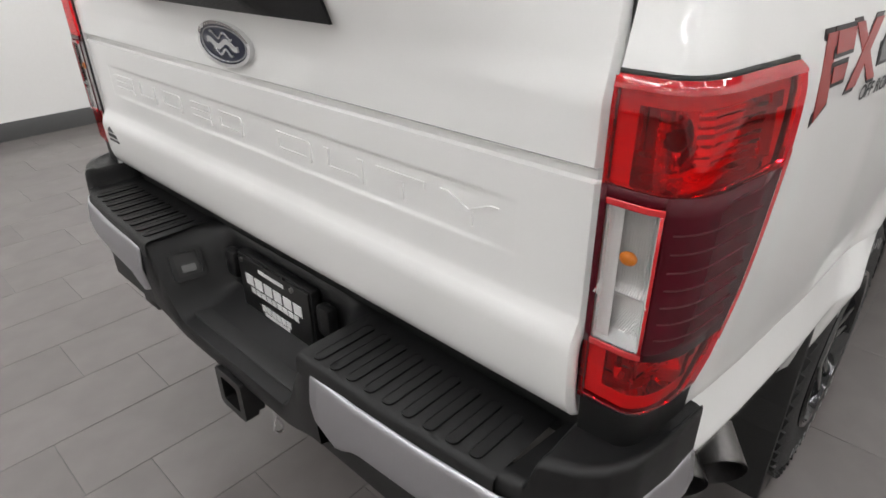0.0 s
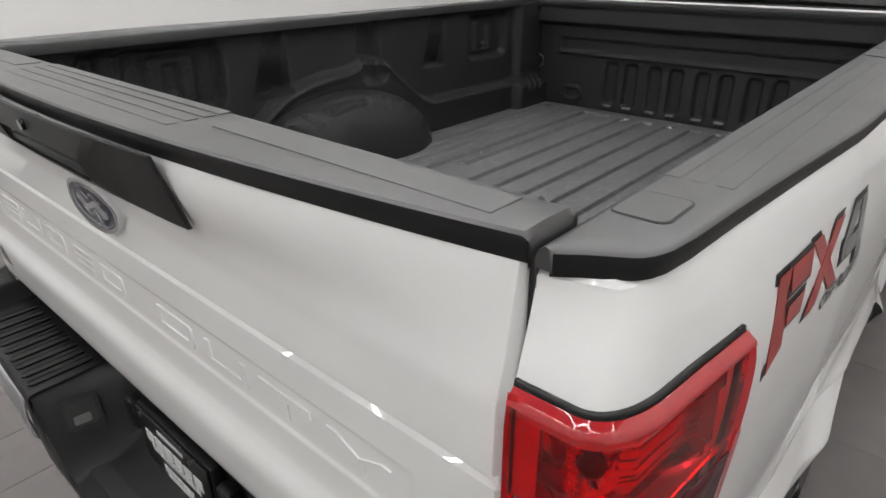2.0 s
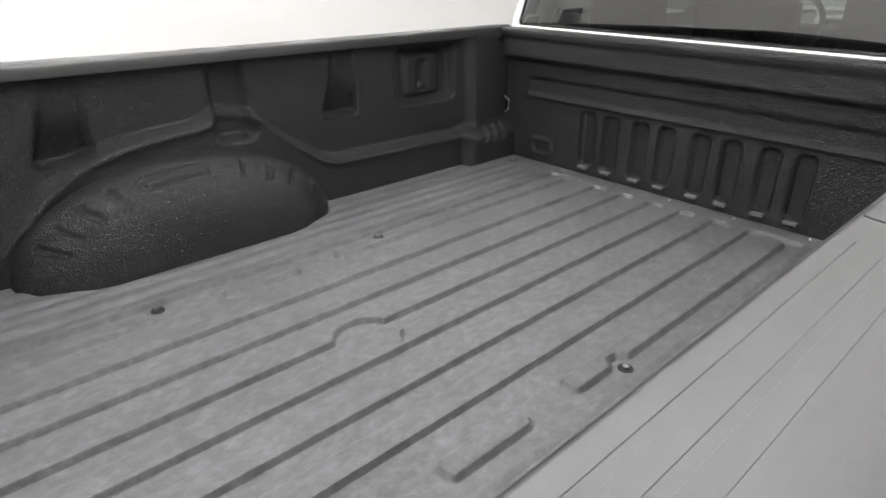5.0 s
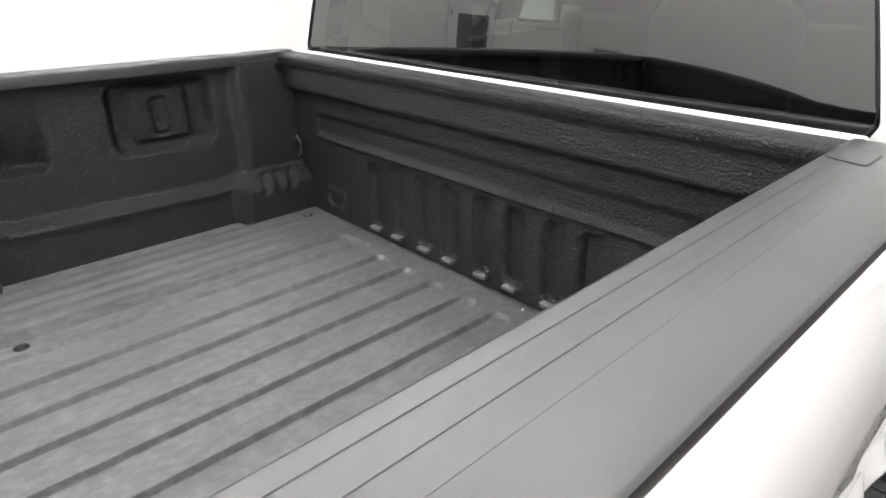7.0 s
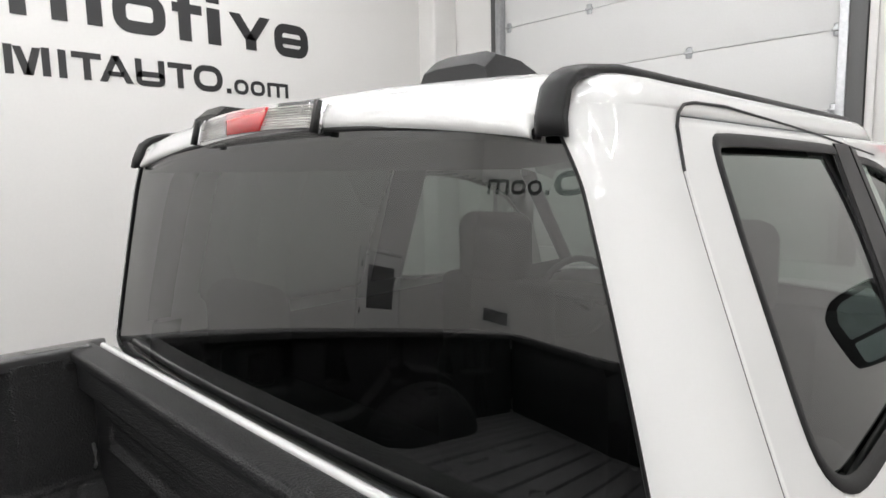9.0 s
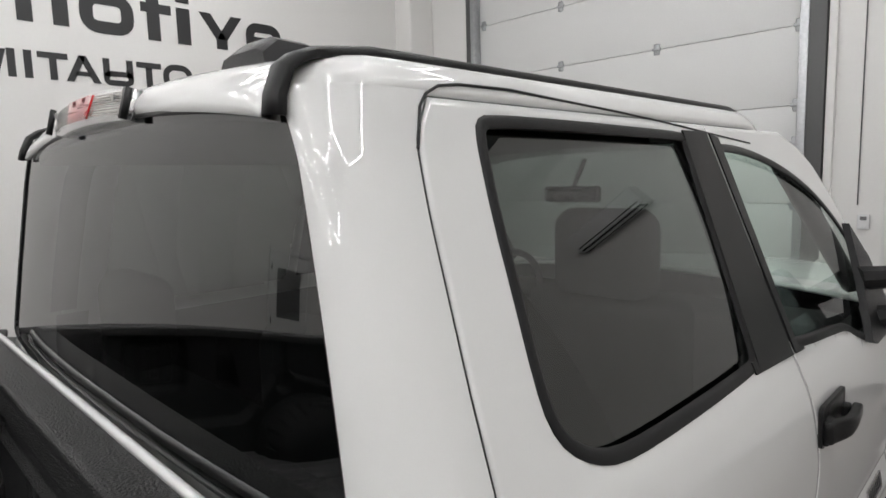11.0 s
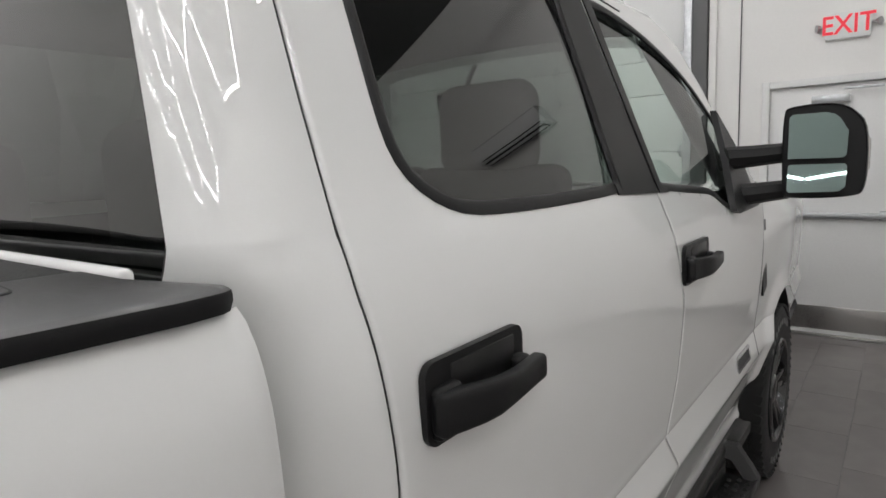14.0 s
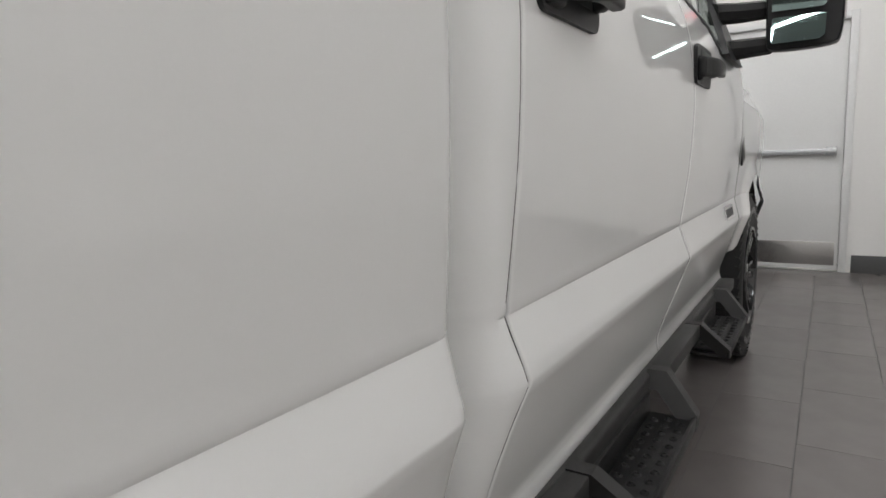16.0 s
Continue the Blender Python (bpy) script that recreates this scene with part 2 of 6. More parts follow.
def soft_tab(xs, ys, w):
    """A table read through a moving window, with no kinks."""
    f = tab(xs, ys)
    return lambda x: sum(f(x + w * k / 4) * (5 - abs(k)) for k in range(-4, 5)) / 25


def sstep(a, b, x):
    t = min(1.0, max(0.0, (x - a) / (b - a)))
    return t * t * (3 - 2 * t)


def box_bm(bm, x0, x1, y0, y1, z0, z1, bevel=0.0, segs=2):
    m = Matrix.LocRotScale(((x0 + x1) / 2, (y0 + y1) / 2, (z0 + z1) / 2), None, (abs(x1 - x0), abs(y1 - y0), abs(z1 - z0)))
    r = bmesh.ops.create_cube(bm, size=1, matrix=m)
    if bevel:
        edges = list({e for v in r["verts"] for e in v.link_edges})
        bmesh.ops.bevel(bm, geom=edges, offset=bevel, segments=segs, affect="EDGES", profile=0.5)
    return bm


def box(name, x0, x1, y0, y1, z0, z1, material, parent=None, label="", bevel=0.004, segs=2):
    return part(name, box_bm(bmesh.new(), x0, x1, y0, y1, z0, z1, bevel, segs), material, parent, label)


def tube_bm(bm, pts, radius, sides=10, cap=True):
    pts = [Vector(p) for p in pts]
    rings = []
    for i, p in enumerate(pts):
        d = (pts[min(i + 1, len(pts) - 1)] - pts[max(i - 1, 0)]).normalized()
        a = d.cross(Vector((0, 0, 1)))
        if a.length < 0.1:
            a = d.cross(Vector((1, 0, 0)))
        a.normalize()
        b = d.cross(a)
        r = radius[i] if isinstance(radius, (list, tuple)) else radius
        rings.append([bm.verts.new(p + r * (math.cos(2 * math.pi * k / sides) * a + math.sin(2 * math.pi * k / sides) * b)) for k in range(sides)])
    for r0, r1 in zip(rings, rings[1:]):
        for k in range(sides):
            bm.faces.new((r0[k], r0[(k + 1) % sides], r1[(k + 1) % sides], r1[k]))
    if cap:
        bm.faces.new(rings[0][::-1])
        bm.faces.new(rings[-1])
    bmesh.ops.recalc_face_normals(bm, faces=bm.faces)
    return bm


def tube(name, pts, radius, material, parent=None, label="", sides=10):
    return part(name, tube_bm(bmesh.new(), pts, radius, sides), material, parent, label, 50)


def prism(name, outline, to3d, depth, material, parent=None, label="", holes=(), sharp=35):
    """A flat outline in (a, b), with holes, placed by to3d(a, b, d) and given a thickness."""
    bm = bmesh.new()
    loops = []
    for loop in (outline, *holes):
        vs = [bm.verts.new((a, b, 0)) for a, b in loop]
        es = [bm.edges.new((vs[i], vs[(i + 1) % len(vs)])) for i in range(len(vs))]
        loops.append((vs, es))
    bmesh.ops.triangle_fill(bm, use_beauty=True, use_dissolve=False, edges=[e for _, es in loops for e in es])
    flat = list(bm.faces)
    r = bmesh.ops.extrude_face_region(bm, geom=flat)
    top = [v for v in r["geom"] if isinstance(v, bmesh.types.BMVert)]
    for v in top:
        v.co.z = 1
    for v in bm.verts:
        v.co = Vector(to3d(v.co.x, v.co.y, depth * v.co.z))
    bmesh.ops.recalc_face_normals(bm, faces=bm.faces)
    return part(name, bm, material, parent, label, sharp)


def rounded(x0, x1, y0, y1, r, n=5):
    pts = []
    for cx, cy, a0 in ((x1 - r, y0 + r, -90), (x1 - r, y1 - r, 0), (x0 + r, y1 - r, 90), (x0 + r, y0 + r, 180)):
        for k in range(n + 1):
            a = radians(a0 + 90 * k / n)
            pts.append((cx + r * math.cos(a), cy + r * math.sin(a)))
    return pts


def ellipse(cx, cy, a, b, n=48):
    return [(cx + a * math.cos(2 * math.pi * k / n), cy + b * math.sin(2 * math.pi * k / n)) for k in range(n)]


def ribbon(name, pts, frame_fn, width, height, material, parent=None, label=""):
    """A rounded strip along 2D points, closed, laid on a surface by frame_fn(a, b, h)."""
    n = len(pts)
    verts, faces = [], []
    prof = [(-0.5, 0.0), (-0.42, 0.75), (-0.2, 1.0), (0.2, 1.0), (0.42, 0.75), (0.5, 0.0)]
    for i in range(n):
        p, q = Vector(pts[i - 1]), Vector(pts[(i + 1) % n])
        d = (q - p).normalized()
        nn = Vector((d.y, -d.x))
        for o, h in prof:
            c = Vector(pts[i]) + nn * o * width
            verts.append(frame_fn(c.x, c.y, h * height))
    k = len(prof)
    for i in range(n):
        j = (i + 1) % n
        for m in range(k - 1):
            faces.append((i * k + m, j * k + m, j * k + m + 1, i * k + m + 1))
    return obj(name, verts, faces, material, parent, label, 60)


# ---- the showroom ----
XL, XR, YB, YF, H = -4.9, 4.7, -5.2, 8.30, 5.5
tagged(box("wall_west", XL - 0.2, XL, YB - 0.2, YF + 0.2, 0, H, WALL, bevel=0), "plain white painted showroom wall", "wall", kind="structure")
tagged(box("wall_east", XR, XR + 0.2, YB - 0.2, YF + 0.2, 0, H, WALL, bevel=0), "plain white painted showroom wall", "wall", kind="structure")
tagged(box("wall_south", XL, XR, YB - 0.2, YB, 0, H, WALL, bevel=0), "plain white painted showroom wall", "wall", kind="structure")
tagged(box("ceiling", XL - 0.2, XR + 0.2, YB - 0.2, YF + 0.4, H, H + 0.2, CEIL, bevel=0), "flat dark painted ceiling", "ceiling", kind="structure")

# the end wall, with the openings of the garage door and the exit door
GX0, GX1, GZ = -3.85, -0.12, 4.3
DX0, DX1, DZ = 0.50, 1.43, 2.08


def end_wall():
    outer = [(XL, 0), (GX0, 0), (GX0, GZ), (GX1, GZ), (GX1, 0), (DX0 - 0.02, 0), (DX0 - 0.02, DZ + 0.02), (DX1 + 0.02, DZ + 0.02), (DX1 + 0.02, 0), (XR, 0), (XR, H), (XL, H)]
    return prism("wall_north", outer, lambda a, b, d: (a, YF + d, b), 0.25, WALL)


tagged(end_wall(), "white painted end wall with door openings", "wall", kind="structure")
tagged(box("wall_outer", XL, XR, YF + 0.42, YF + 0.5, 0, H, WALL, bevel=0), "plain wall behind the doors", "wall", kind="structure")
for nm, (x0, x1) in (("baseboard", (XL + 0.012, GX0 - 0.1)), ("baseboard", (DX1 + 0.09, XR - 0.012)), ("baseboard", (0.14, DX0 - 0.09))):
    tagged(box(nm, x0, x1, YF - 0.012, YF + 0.001, 0.0, 0.15, BASE, bevel=0.003), "dark grey vinyl baseboard", "baseboard", kind="structure")
tagged(box("baseboard", XL - 0.001, XL + 0.012, YB + 0.012, YF - 0.012, 0.0, 0.15, BASE, bevel=0.003), "dark grey vinyl baseboard along the wall", "baseboard", kind="structure")
tagged(box("baseboard", XR - 0.012, XR + 0.001, YB + 0.012, YF - 0.012, 0.0, 0.15, BASE, bevel=0.003), "dark grey vinyl baseboard along the wall", "baseboard", kind="structure")
tagged(box("baseboard", XL + 0.012, XR - 0.012, YB - 0.001, YB + 0.012, 0.0, 0.15, BASE, bevel=0.003), "dark grey vinyl baseboard along the wall", "baseboard", kind="structure")
tagged(box("trim", XL - 0.001, XL + 0.30, YF - 0.42, YF + 0.001, 0.0, H, WALL, bevel=0.03, segs=4), "white boxed column in the corner", "column", kind="structure")


def garage_door():
    root = tagged(new("garage_door"), "white sectional garage door with steel hinges, closed", "garage door")
    rows = [0.0, 0.53, 1.07, 1.60, 2.13, 2.45, 3.12, 3.77, 4.32]
    for z0, z1 in zip(rows, rows[1:]):
        p = box("panel", GX0, GX1, YF + 0.05, YF + 0.10, z0 + 0.003, z1 - 0.003, DOORPAINT, root, bevel=0.004)
        for hx in (-3.75, -2.62, -1.49, -0.22):
            if z1 < 4.3:
                hb = bmesh.new()
                box_bm(hb, hx - 0.03, hx + 0.03, YF + 0.040, YF + 0.0515, z1 - 0.055, z1 + 0.055, 0.012, 2)
                box_bm(hb, hx - 0.045, hx + 0.045, YF + 0.025, YF + 0.046, z1 - 0.012, z1 + 0.012, 0.006, 2)
                part("hinge", hb, GALV, p, "galvanised hinge")
    for x0, x1, m in ((GX1 - 0.07, GX1 + 0.0, GALV), (GX1 + 0.001, GX1 + 0.13, DARKSTEEL), (GX0 - 0.03, GX0 + 0.04, GALV), (GX0 - 0.10, GX0 - 0.031, DARKSTEEL)):
        box("track", x0, x1, YF - 0.07, YF + 0.045, 0, 4.35, m, root, "vertical steel door track", bevel=0.006)
    return root


garage_door()
tagged(box("trim", GX1 + 0.14, GX1 + 0.20, YF - 0.05, YF + 0.001, 0, 4.6, WALL, bevel=0.004), "white wall trim beside the garage door", "trim", kind="structure")
tagged(tube("conduit", [(0.27, YF - 0.012, 1.60), (0.27, YF - 0.012, 4.9)], 0.005, DARKSTEEL), "thin dark cable running up the wall", "cable")


def exit_door():
    root = tagged(new("door_1"), "white steel exit door with a push bar, closed", "door", kind="structure")
    box("door_leaf", DX0 + 0.004, DX1 - 0.004, YF + 0.03, YF + 0.075, 0.012, DZ - 0.004, DOORPAINT, root)
    for x0, x1, z0, z1 in ((DX0 - 0.055, DX0 + 0.001, 0, DZ + 0.055), (DX1 - 0.001, DX1 + 0.055, 0, DZ + 0.055), (DX0 + 0.0015, DX1 - 0.0015, DZ - 0.001, DZ + 0.055)):
        box("door_frame", x0, x1, YF - 0.022, YF + 0.1, z0, z1, DOORPAINT, root, "white steel frame")
    box("kick_plate", DX0 + 0.03, DX1 - 0.03, YF + 0.026, YF + 0.031, 0.05, 0.25, STEEL, root, "brushed steel kick plate", bevel=0.001)
    box("threshold", DX0, DX1, YF - 0.02, YF + 0.1, 0.0, 0.014, STEEL, root, "steel threshold")
    bar = bmesh.new()
    box_bm(bar, DX0 + 0.06, DX1 - 0.05, YF - 0.035, YF + 0.005, 1.0, 1.045, 0.008, 2)
    bar = part("push_bar", bar, GALV, root, "steel push bar")
    for x in (DX0 + 0.06, DX1 - 0.13):
        box("bracket", x, x + 0.08, YF - 0.03, YF + 0.031, 0.985, 1.06, GALV, bar)
    box("door_closer", DX1 - 0.62, DX1 - 0.36, YF - 0.03, YF + 0.03, 1.93, 1.99, GALV, root, "silver door closer")
    box("closer_arm", DX1 - 0.40, DX1 - 0.14, YF - 0.05, YF - 0.035, 2.02, 2.04, GALV, root)


exit_door()


def flat_text(name, body, size, m, material, parent=None, depth=0.004, label="", shear=0.0, width=1.0):
    cu = bpy.data.curves.new(name, "FONT")
    cu.body, cu.size, cu.extrude, cu.align_x, cu.align_y, cu.shear, cu.offset = body, size, depth, "CENTER", "CENTER", shear, size * 0.012
    tmp = bpy.data.objects.new(name, cu)
    scene.collection.objects.link(tmp)
    me = bpy.data.meshes.new_from_object(tmp.evaluated_get(bpy.context.evaluated_depsgraph_get()))
    bpy.data.objects.remove(tmp)
    me.materials.clear()
    me.materials.append(material)
    me.transform(m @ Matrix.Diagonal((width, 1, 1, 1)))
    ob = new(name, me)
    if parent:
        ob.parent = parent
    return tagged(ob, label)


def exit_sign():
    root = tagged(new("exit_sign"), "white exit sign with red letters and two lamp heads", "exit sign")
    box("housing", 0.885, 1.185, YF - 0.05, YF - 0.0, 2.41, 2.61, PRINT, root, bevel=0.01)
    flat_text("letters", "EXIT", 0.20, Matrix.Translation((1.035, YF - 0.052, 2.51)) @ pose(0, 0, 0, 90, 0, 0), EXITRED, root, 0.002, "red letters", width=0.86)
    for s in (-1, 1):
        tube("lamp_head", [(1.035 + s * 0.15, YF - 0.03, 2.51), (1.035 + s * 0.185, YF - 0.03, 2.51)], 0.012, GALV, root)
        tube("lamp_head", [(1.035 + s * 0.185, YF - 0.03, 2.51), (1.035 + s * 0.21, YF - 0.045, 2.51)], [0.02, 0.03], GALV, root)


exit_sign()
th = tagged(box("thermostat", 0.275, 0.36, YF - 0.03, YF, 1.40, 1.52, PRINT, None, bevel=0.008), "small white wall thermostat with a grey display", "thermostat")
box("display", 0.295, 0.34, YF - 0.033, YF - 0.029, 1.475, 1.505, DECAL_GREY, th, "grey display", bevel=0.001)


def wall_sign(x, y0, south=False):
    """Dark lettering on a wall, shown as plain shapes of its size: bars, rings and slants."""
    root = tagged(new("wall_sign"), "large charcoal vinyl lettering on the white wall", "wall sign")

    def put(a, b, d):
        return (x - 2.25 * a, y0 + 0.004 + d, 3.80 + 2.25 * (b - 2.86)) if south else (x + 0.004 + d, y0 + a, b)

    # upper line, large rounded shapes
    def ring(a0, a1, b0, b1, r, w):
        prism("letter_shape", rounded(a0, a1, b0, b1, r), put, 0.003, SIGN_DARK, root, holes=[rounded(a0 + w, a1 - w, b0 + w, b1 - w, max(0.01, r - w))])

    def bar(a0, a1, b0, b1, lean=0.0):
        prism("letter_shape", [(a0, b0), (a1, b0), (a1 + lean, b1), (a0 + lean, b1)], put, 0.003, SIGN_DARK, root)

    if not south:
        b0, b1 = 3.315, 3.665
        # a wide hump, a ring, uprights, slants and a broken ring
        for a0, a1 in ((-2.440, -2.325), (-2.148, -2.030), (-1.880, -1.757)):
            bar(a0, a1, b0 + 0.02, b1 - 0.03)
        prism("letter_shape", rounded(-2.440, -1.757, b1 - 0.08, b1 + 0.035, 0.05), put, 0.003, SIGN_DARK, root)
        ring(-1.668, -1.207, b0, b1 + 0.02, 0.15, 0.112)
        bar(-1.086, -0.966, b0, b1 + 0.15)
        bar(-1.140, -1.0862, b1 - 0.09, b1), bar(-0.9658, -0.853, b1 - 0.09, b1)
        bar(-0.802, -0.668, b0, b1), bar(-0.802, -0.668, b1 + 0.05, b1 + 0.15)
        bar(-0.40, -0.28, b0, b0 + 0.10)
        bar(-0.402, -0.282, b0 + 0.1002, b1, -0.17), bar(-0.398, -0.278, b0 + 0.1002, b1, 0.17)
        ring(-0.064, 0.358, b0 - 0.02, b1 - 0.02, 0.13, 0.098)
        bar(0.035, 0.258, b0 + 0.115, b0 + 0.185)
        bar(-4.40, -4.31, b0, b1, 0.13), bar(-4.11, -4.02, b0, b1, -0.13), bar(-4.30, -4.12, b0 + 0.09, b0 + 0.16)
        ring(-3.94, -3.52, b0, b1, 0.13, 0.10)
        bar(-3.40, -3.02, b1 - 0.09, b1), bar(-3.27, -3.15, b0, b1 - 0.092)
        ring(-2.96, -2.56, b0, b1, 0.15, 0.10)
    # lower line
    c0, c1, w = 2.86, 3.095, 0.056
    if not south:
        for k in range(3):
            for q in range(4):
                bar(-4.17 + 0.125 * k + 0.028 * q, -4.145 + 0.125 * k + 0.028 * q, c0, c0 + 0.14, 0.014 * (-1) ** (q + 1))
        bar(-3.79, -3.75, c0, c0 + 0.04)
        ring(-3.70, -3.47, c0, c1, 0.10, w), ring(-3.42, -3.18, c0, c1, 0.08, w), bar(-3.10, -3.04, c0, c1), bar(-2.90, -2.84, c0, c1), bar(-2.74, -2.68, c0, c1)
        bar(-2.512, -2.452, c0, c1), bar(-2.250, -2.190, c0, c1)
        bar(-2.385, -2.325, c0, c1 - 0.01, -0.065), bar(-2.377, -2.317, c0, c1 - 0.01, 0.065)
        bar(-2.130, -2.070, c0, c1)
        bar(-2.030, -1.797, c1 - 0.052, c1), bar(-1.942, -1.885, c0, c1 - 0.0522)
    bar(-1.820, -1.758, c0, c1, 0.112), bar(-1.599, -1.537, c0, c1, -0.112), bar(-1.74, -1.615, c0 + 0.055, c0 + 0.095)
    bar(-1.513, -1.456, c0 + 0.07, c1), bar(-1.309, -1.252, c0 + 0.07, c1), ring(-1.513, -1.252, c0 - 0.008, c0 + 0.125, 0.06, w * 0.9)
    bar(-1.220, -0.990, c1 - 0.052, c1), bar(-1.136, -1.078, c0, c1 - 0.0522)
    ring(-0.975, -0.680, c0 - 0.01, c1 + 0.01, 0.115, 0.058)
    bar(-0.640, -0.592, c0 - 0.01, c0 + 0.038)
    for a0, a1 in ((-0.557, -0.400), (-0.375, -0.210)):
        ring(a0, a1, c0 - 0.012, c0 + 0.140, 0.065, 0.036)
    for a in (-0.180, -0.070, 0.036):
        bar(a, a + 0.036, c0 - 0.012, c0 + 0.115)
    prism("letter_shape", rounded(-0.180, 0.072, c0 + 0.105, c0 + 0.140, 0.016), put, 0.003, SIGN_DARK, root)
    return root


wall_sign(XL, 5.80)
wall_sign(-4.54, YB, True).location.z = -0.13


def side_door():
    root = tagged(new("door_2"), "white wall door with a grey glazed panel, closed", "door", kind="structure")
    y0, y1 = -2.80, -1.72
    box("door_leaf", XL - 0.001, XL + 0.02, y0 + 0.05, y1 - 0.05, 0.012, 2.05, DOORPAINT, root)
    for a, b, c, d in ((y0, y0 + 0.045, 0, 2.12), (y1 - 0.045, y1, 0, 2.12), (y0 + 0.046, y1 - 0.046, 2.055, 2.12)):
        box("door_frame", XL - 0.001, XL + 0.035, a, b, c, d, DOORPAINT, root)
    box("door_window", XL + 0.019, XL + 0.026, y0 + 0.22, y1 - 0.22, 1.15, 1.85, PALE_GREY, root, "grey glazed panel", bevel=0.003)
    for z in (0.3, 1.05, 1.80):
        box("hinge", XL + 0.019, XL + 0.04, y1 - 0.065, y1 - 0.046, z, z + 0.1, GASKET, root, "dark hinge", bevel=0.002)


side_door()


def wall_vent():
    root = tagged(new("wall_vent"), "white framed vent with a grey grille on the wall", "wall vent")
    prism("frame", rounded(-4.6, -3.8, 1.15, 1.5, 0.02), lambda a, b, d: (a, YB + d, b), 0.03, PRINT, root, holes=[rounded(-4.53, -3.87, 1.2, 1.45, 0.01)])
    box("backing", -4.54, -3.86, YB - 0.001, YB + 0.006, 1.19, 1.46, DARKSTEEL, root, "dark backing", bevel=0)
    for k in range(8):
        box("slat", -4.535, -3.865, YB + 0.008, YB + 0.022, 1.205 + 0.031 * k, 1.222 + 0.031 * k, GALV, root, bevel=0.002)


wall_vent()


def air_conditioner():
    root = tagged(new("air_conditioner"), "white wall air conditioner with a dark outlet slot", "air conditioner")
    prof = [(0.0, 3.62), (0.17, 3.615), (0.205, 3.59), (0.215, 3.44), (0.20, 3.37), (0.15, 3.335), (0.0, 3.33)]
    prism("body", prof, lambda a, b, d: (2.58 + d, YF - a, b), 1.02, PRINT, root)
    prism("outlet", [(0.206, 3.40), (0.212, 3.395), (0.158, 3.328), (0.06, 3.322), (0.06, 3.331), (0.15, 3.336), (0.199, 3.372)], lambda a, b, d: (2.63 + d, YF - a, b), 0.92, GASKET, root, "dark outlet slot")
    box("louvre", 2.65, 3.53, YF - 0.20, YF - 0.12, 3.318, 3.324, PRINT, root, "white louvre", bevel=0.002)


air_conditioner()


# hexagons of light tubes under the ceiling
def hex_lights():
    side, z = 1.25, H - 0.78
    done = set()
    w = math.sqrt(3) * side
    for j in range(-5, 3):
        for i in range(-3, 3):
            cx, cy = 1.5675 + w * i + w / 2 * (j % 2), 4.655 + 1.5 * side * j
            if not (-2.9 < cx < 3.3 and YB + 1.4 < cy < 5.0):
                continue
            c = [(cx + side * math.cos(radians(60 * q + 30)), cy + side * math.sin(radians(60 * q + 30))) for q in range(6)]
            for q in range(6):
                a, b = c[q], c[(q + 1) % 6]
                key = (round((a[0] + b[0]) * 5), round((a[1] + b[1]) * 5))
                if key in done:
                    continue
                done.add(key)
                va, vb = Vector((*a, z)), Vector((*b, z))
                d = (vb - va).normalized() * 0.03
                bm = tube_bm(bmesh.new(), [va + d, vb - d], 0.018, 6)
                t = tagged(part("light_tube", bm, LED), "slim white glowing tube light", "tube light", "hexagon lights under the ceiling")
                rod = tube_bm(bmesh.new(), [(va + vb) / 2 + Vector((0, 0, 0.018)), (va + vb) / 2 + Vector((0, 0, 0.78))], 0.004, 5)
                part("hanger", rod, GALV, t)


hex_lights()


# ---- the pickup truck ----
truck = tagged(new("pickup_truck"), "white crew-cab pickup truck with a long black-lined bed", "pickup truck")
WHEEL_Y, FRONT_Y, ARCH_R, AXLE_Z = 1.22, 5.69, 0.50, 0.43
low_x = tab([0.500, 0.505, 0.512, 0.522, 0.535, 0.548, 0.562, 0.58, 0.60, 0.66, 0.75, 0.787, 0.793, 0.880, 0.886, 0.90], [0.925, 0.938, 0.950, 0.957, 0.957, 0.953, 0.950, 0.951, 0.957, 0.977, 1.003, 1.016, 1.016, 0.9942, 0.9966, 0.9965])


def side_x(z):
    """Half width of the body's side: crisp folds low down, one long curve above."""
    if z <= 0.90:
        return low_x(z)
    if z < 1.17:
        return 1.011 - 0.1178 * (1.17 - z) ** 1.6
    return 1.011 - 2.555 * (min(z, 1.48) - 1.17) ** 3.5


taper = tab([-0.02, 0.1, 0.19, 0.29, 0.6, 1.0], [0.070, 0.056, 0.043, 0.033, 0.012, 0.0])
Z_SIDE = [0.63, 0.67, 0.71, 0.75, 0.78, 0.800, 0.806, 0.82, 0.84, 0.86, 0.893, 0.899, 0.913, 0.94, 0.98] + lin(1.01, 1.46, 24) + [1.472, 1.484, 1.497]


def bez(a, c, b, t):
    return tuple((1 - t) ** 2 * a[k] + 2 * t * (1 - t) * c[k] + t * t * b[k] for k in range(2))


def side_b(z):
    return side_x(z - 0.013)


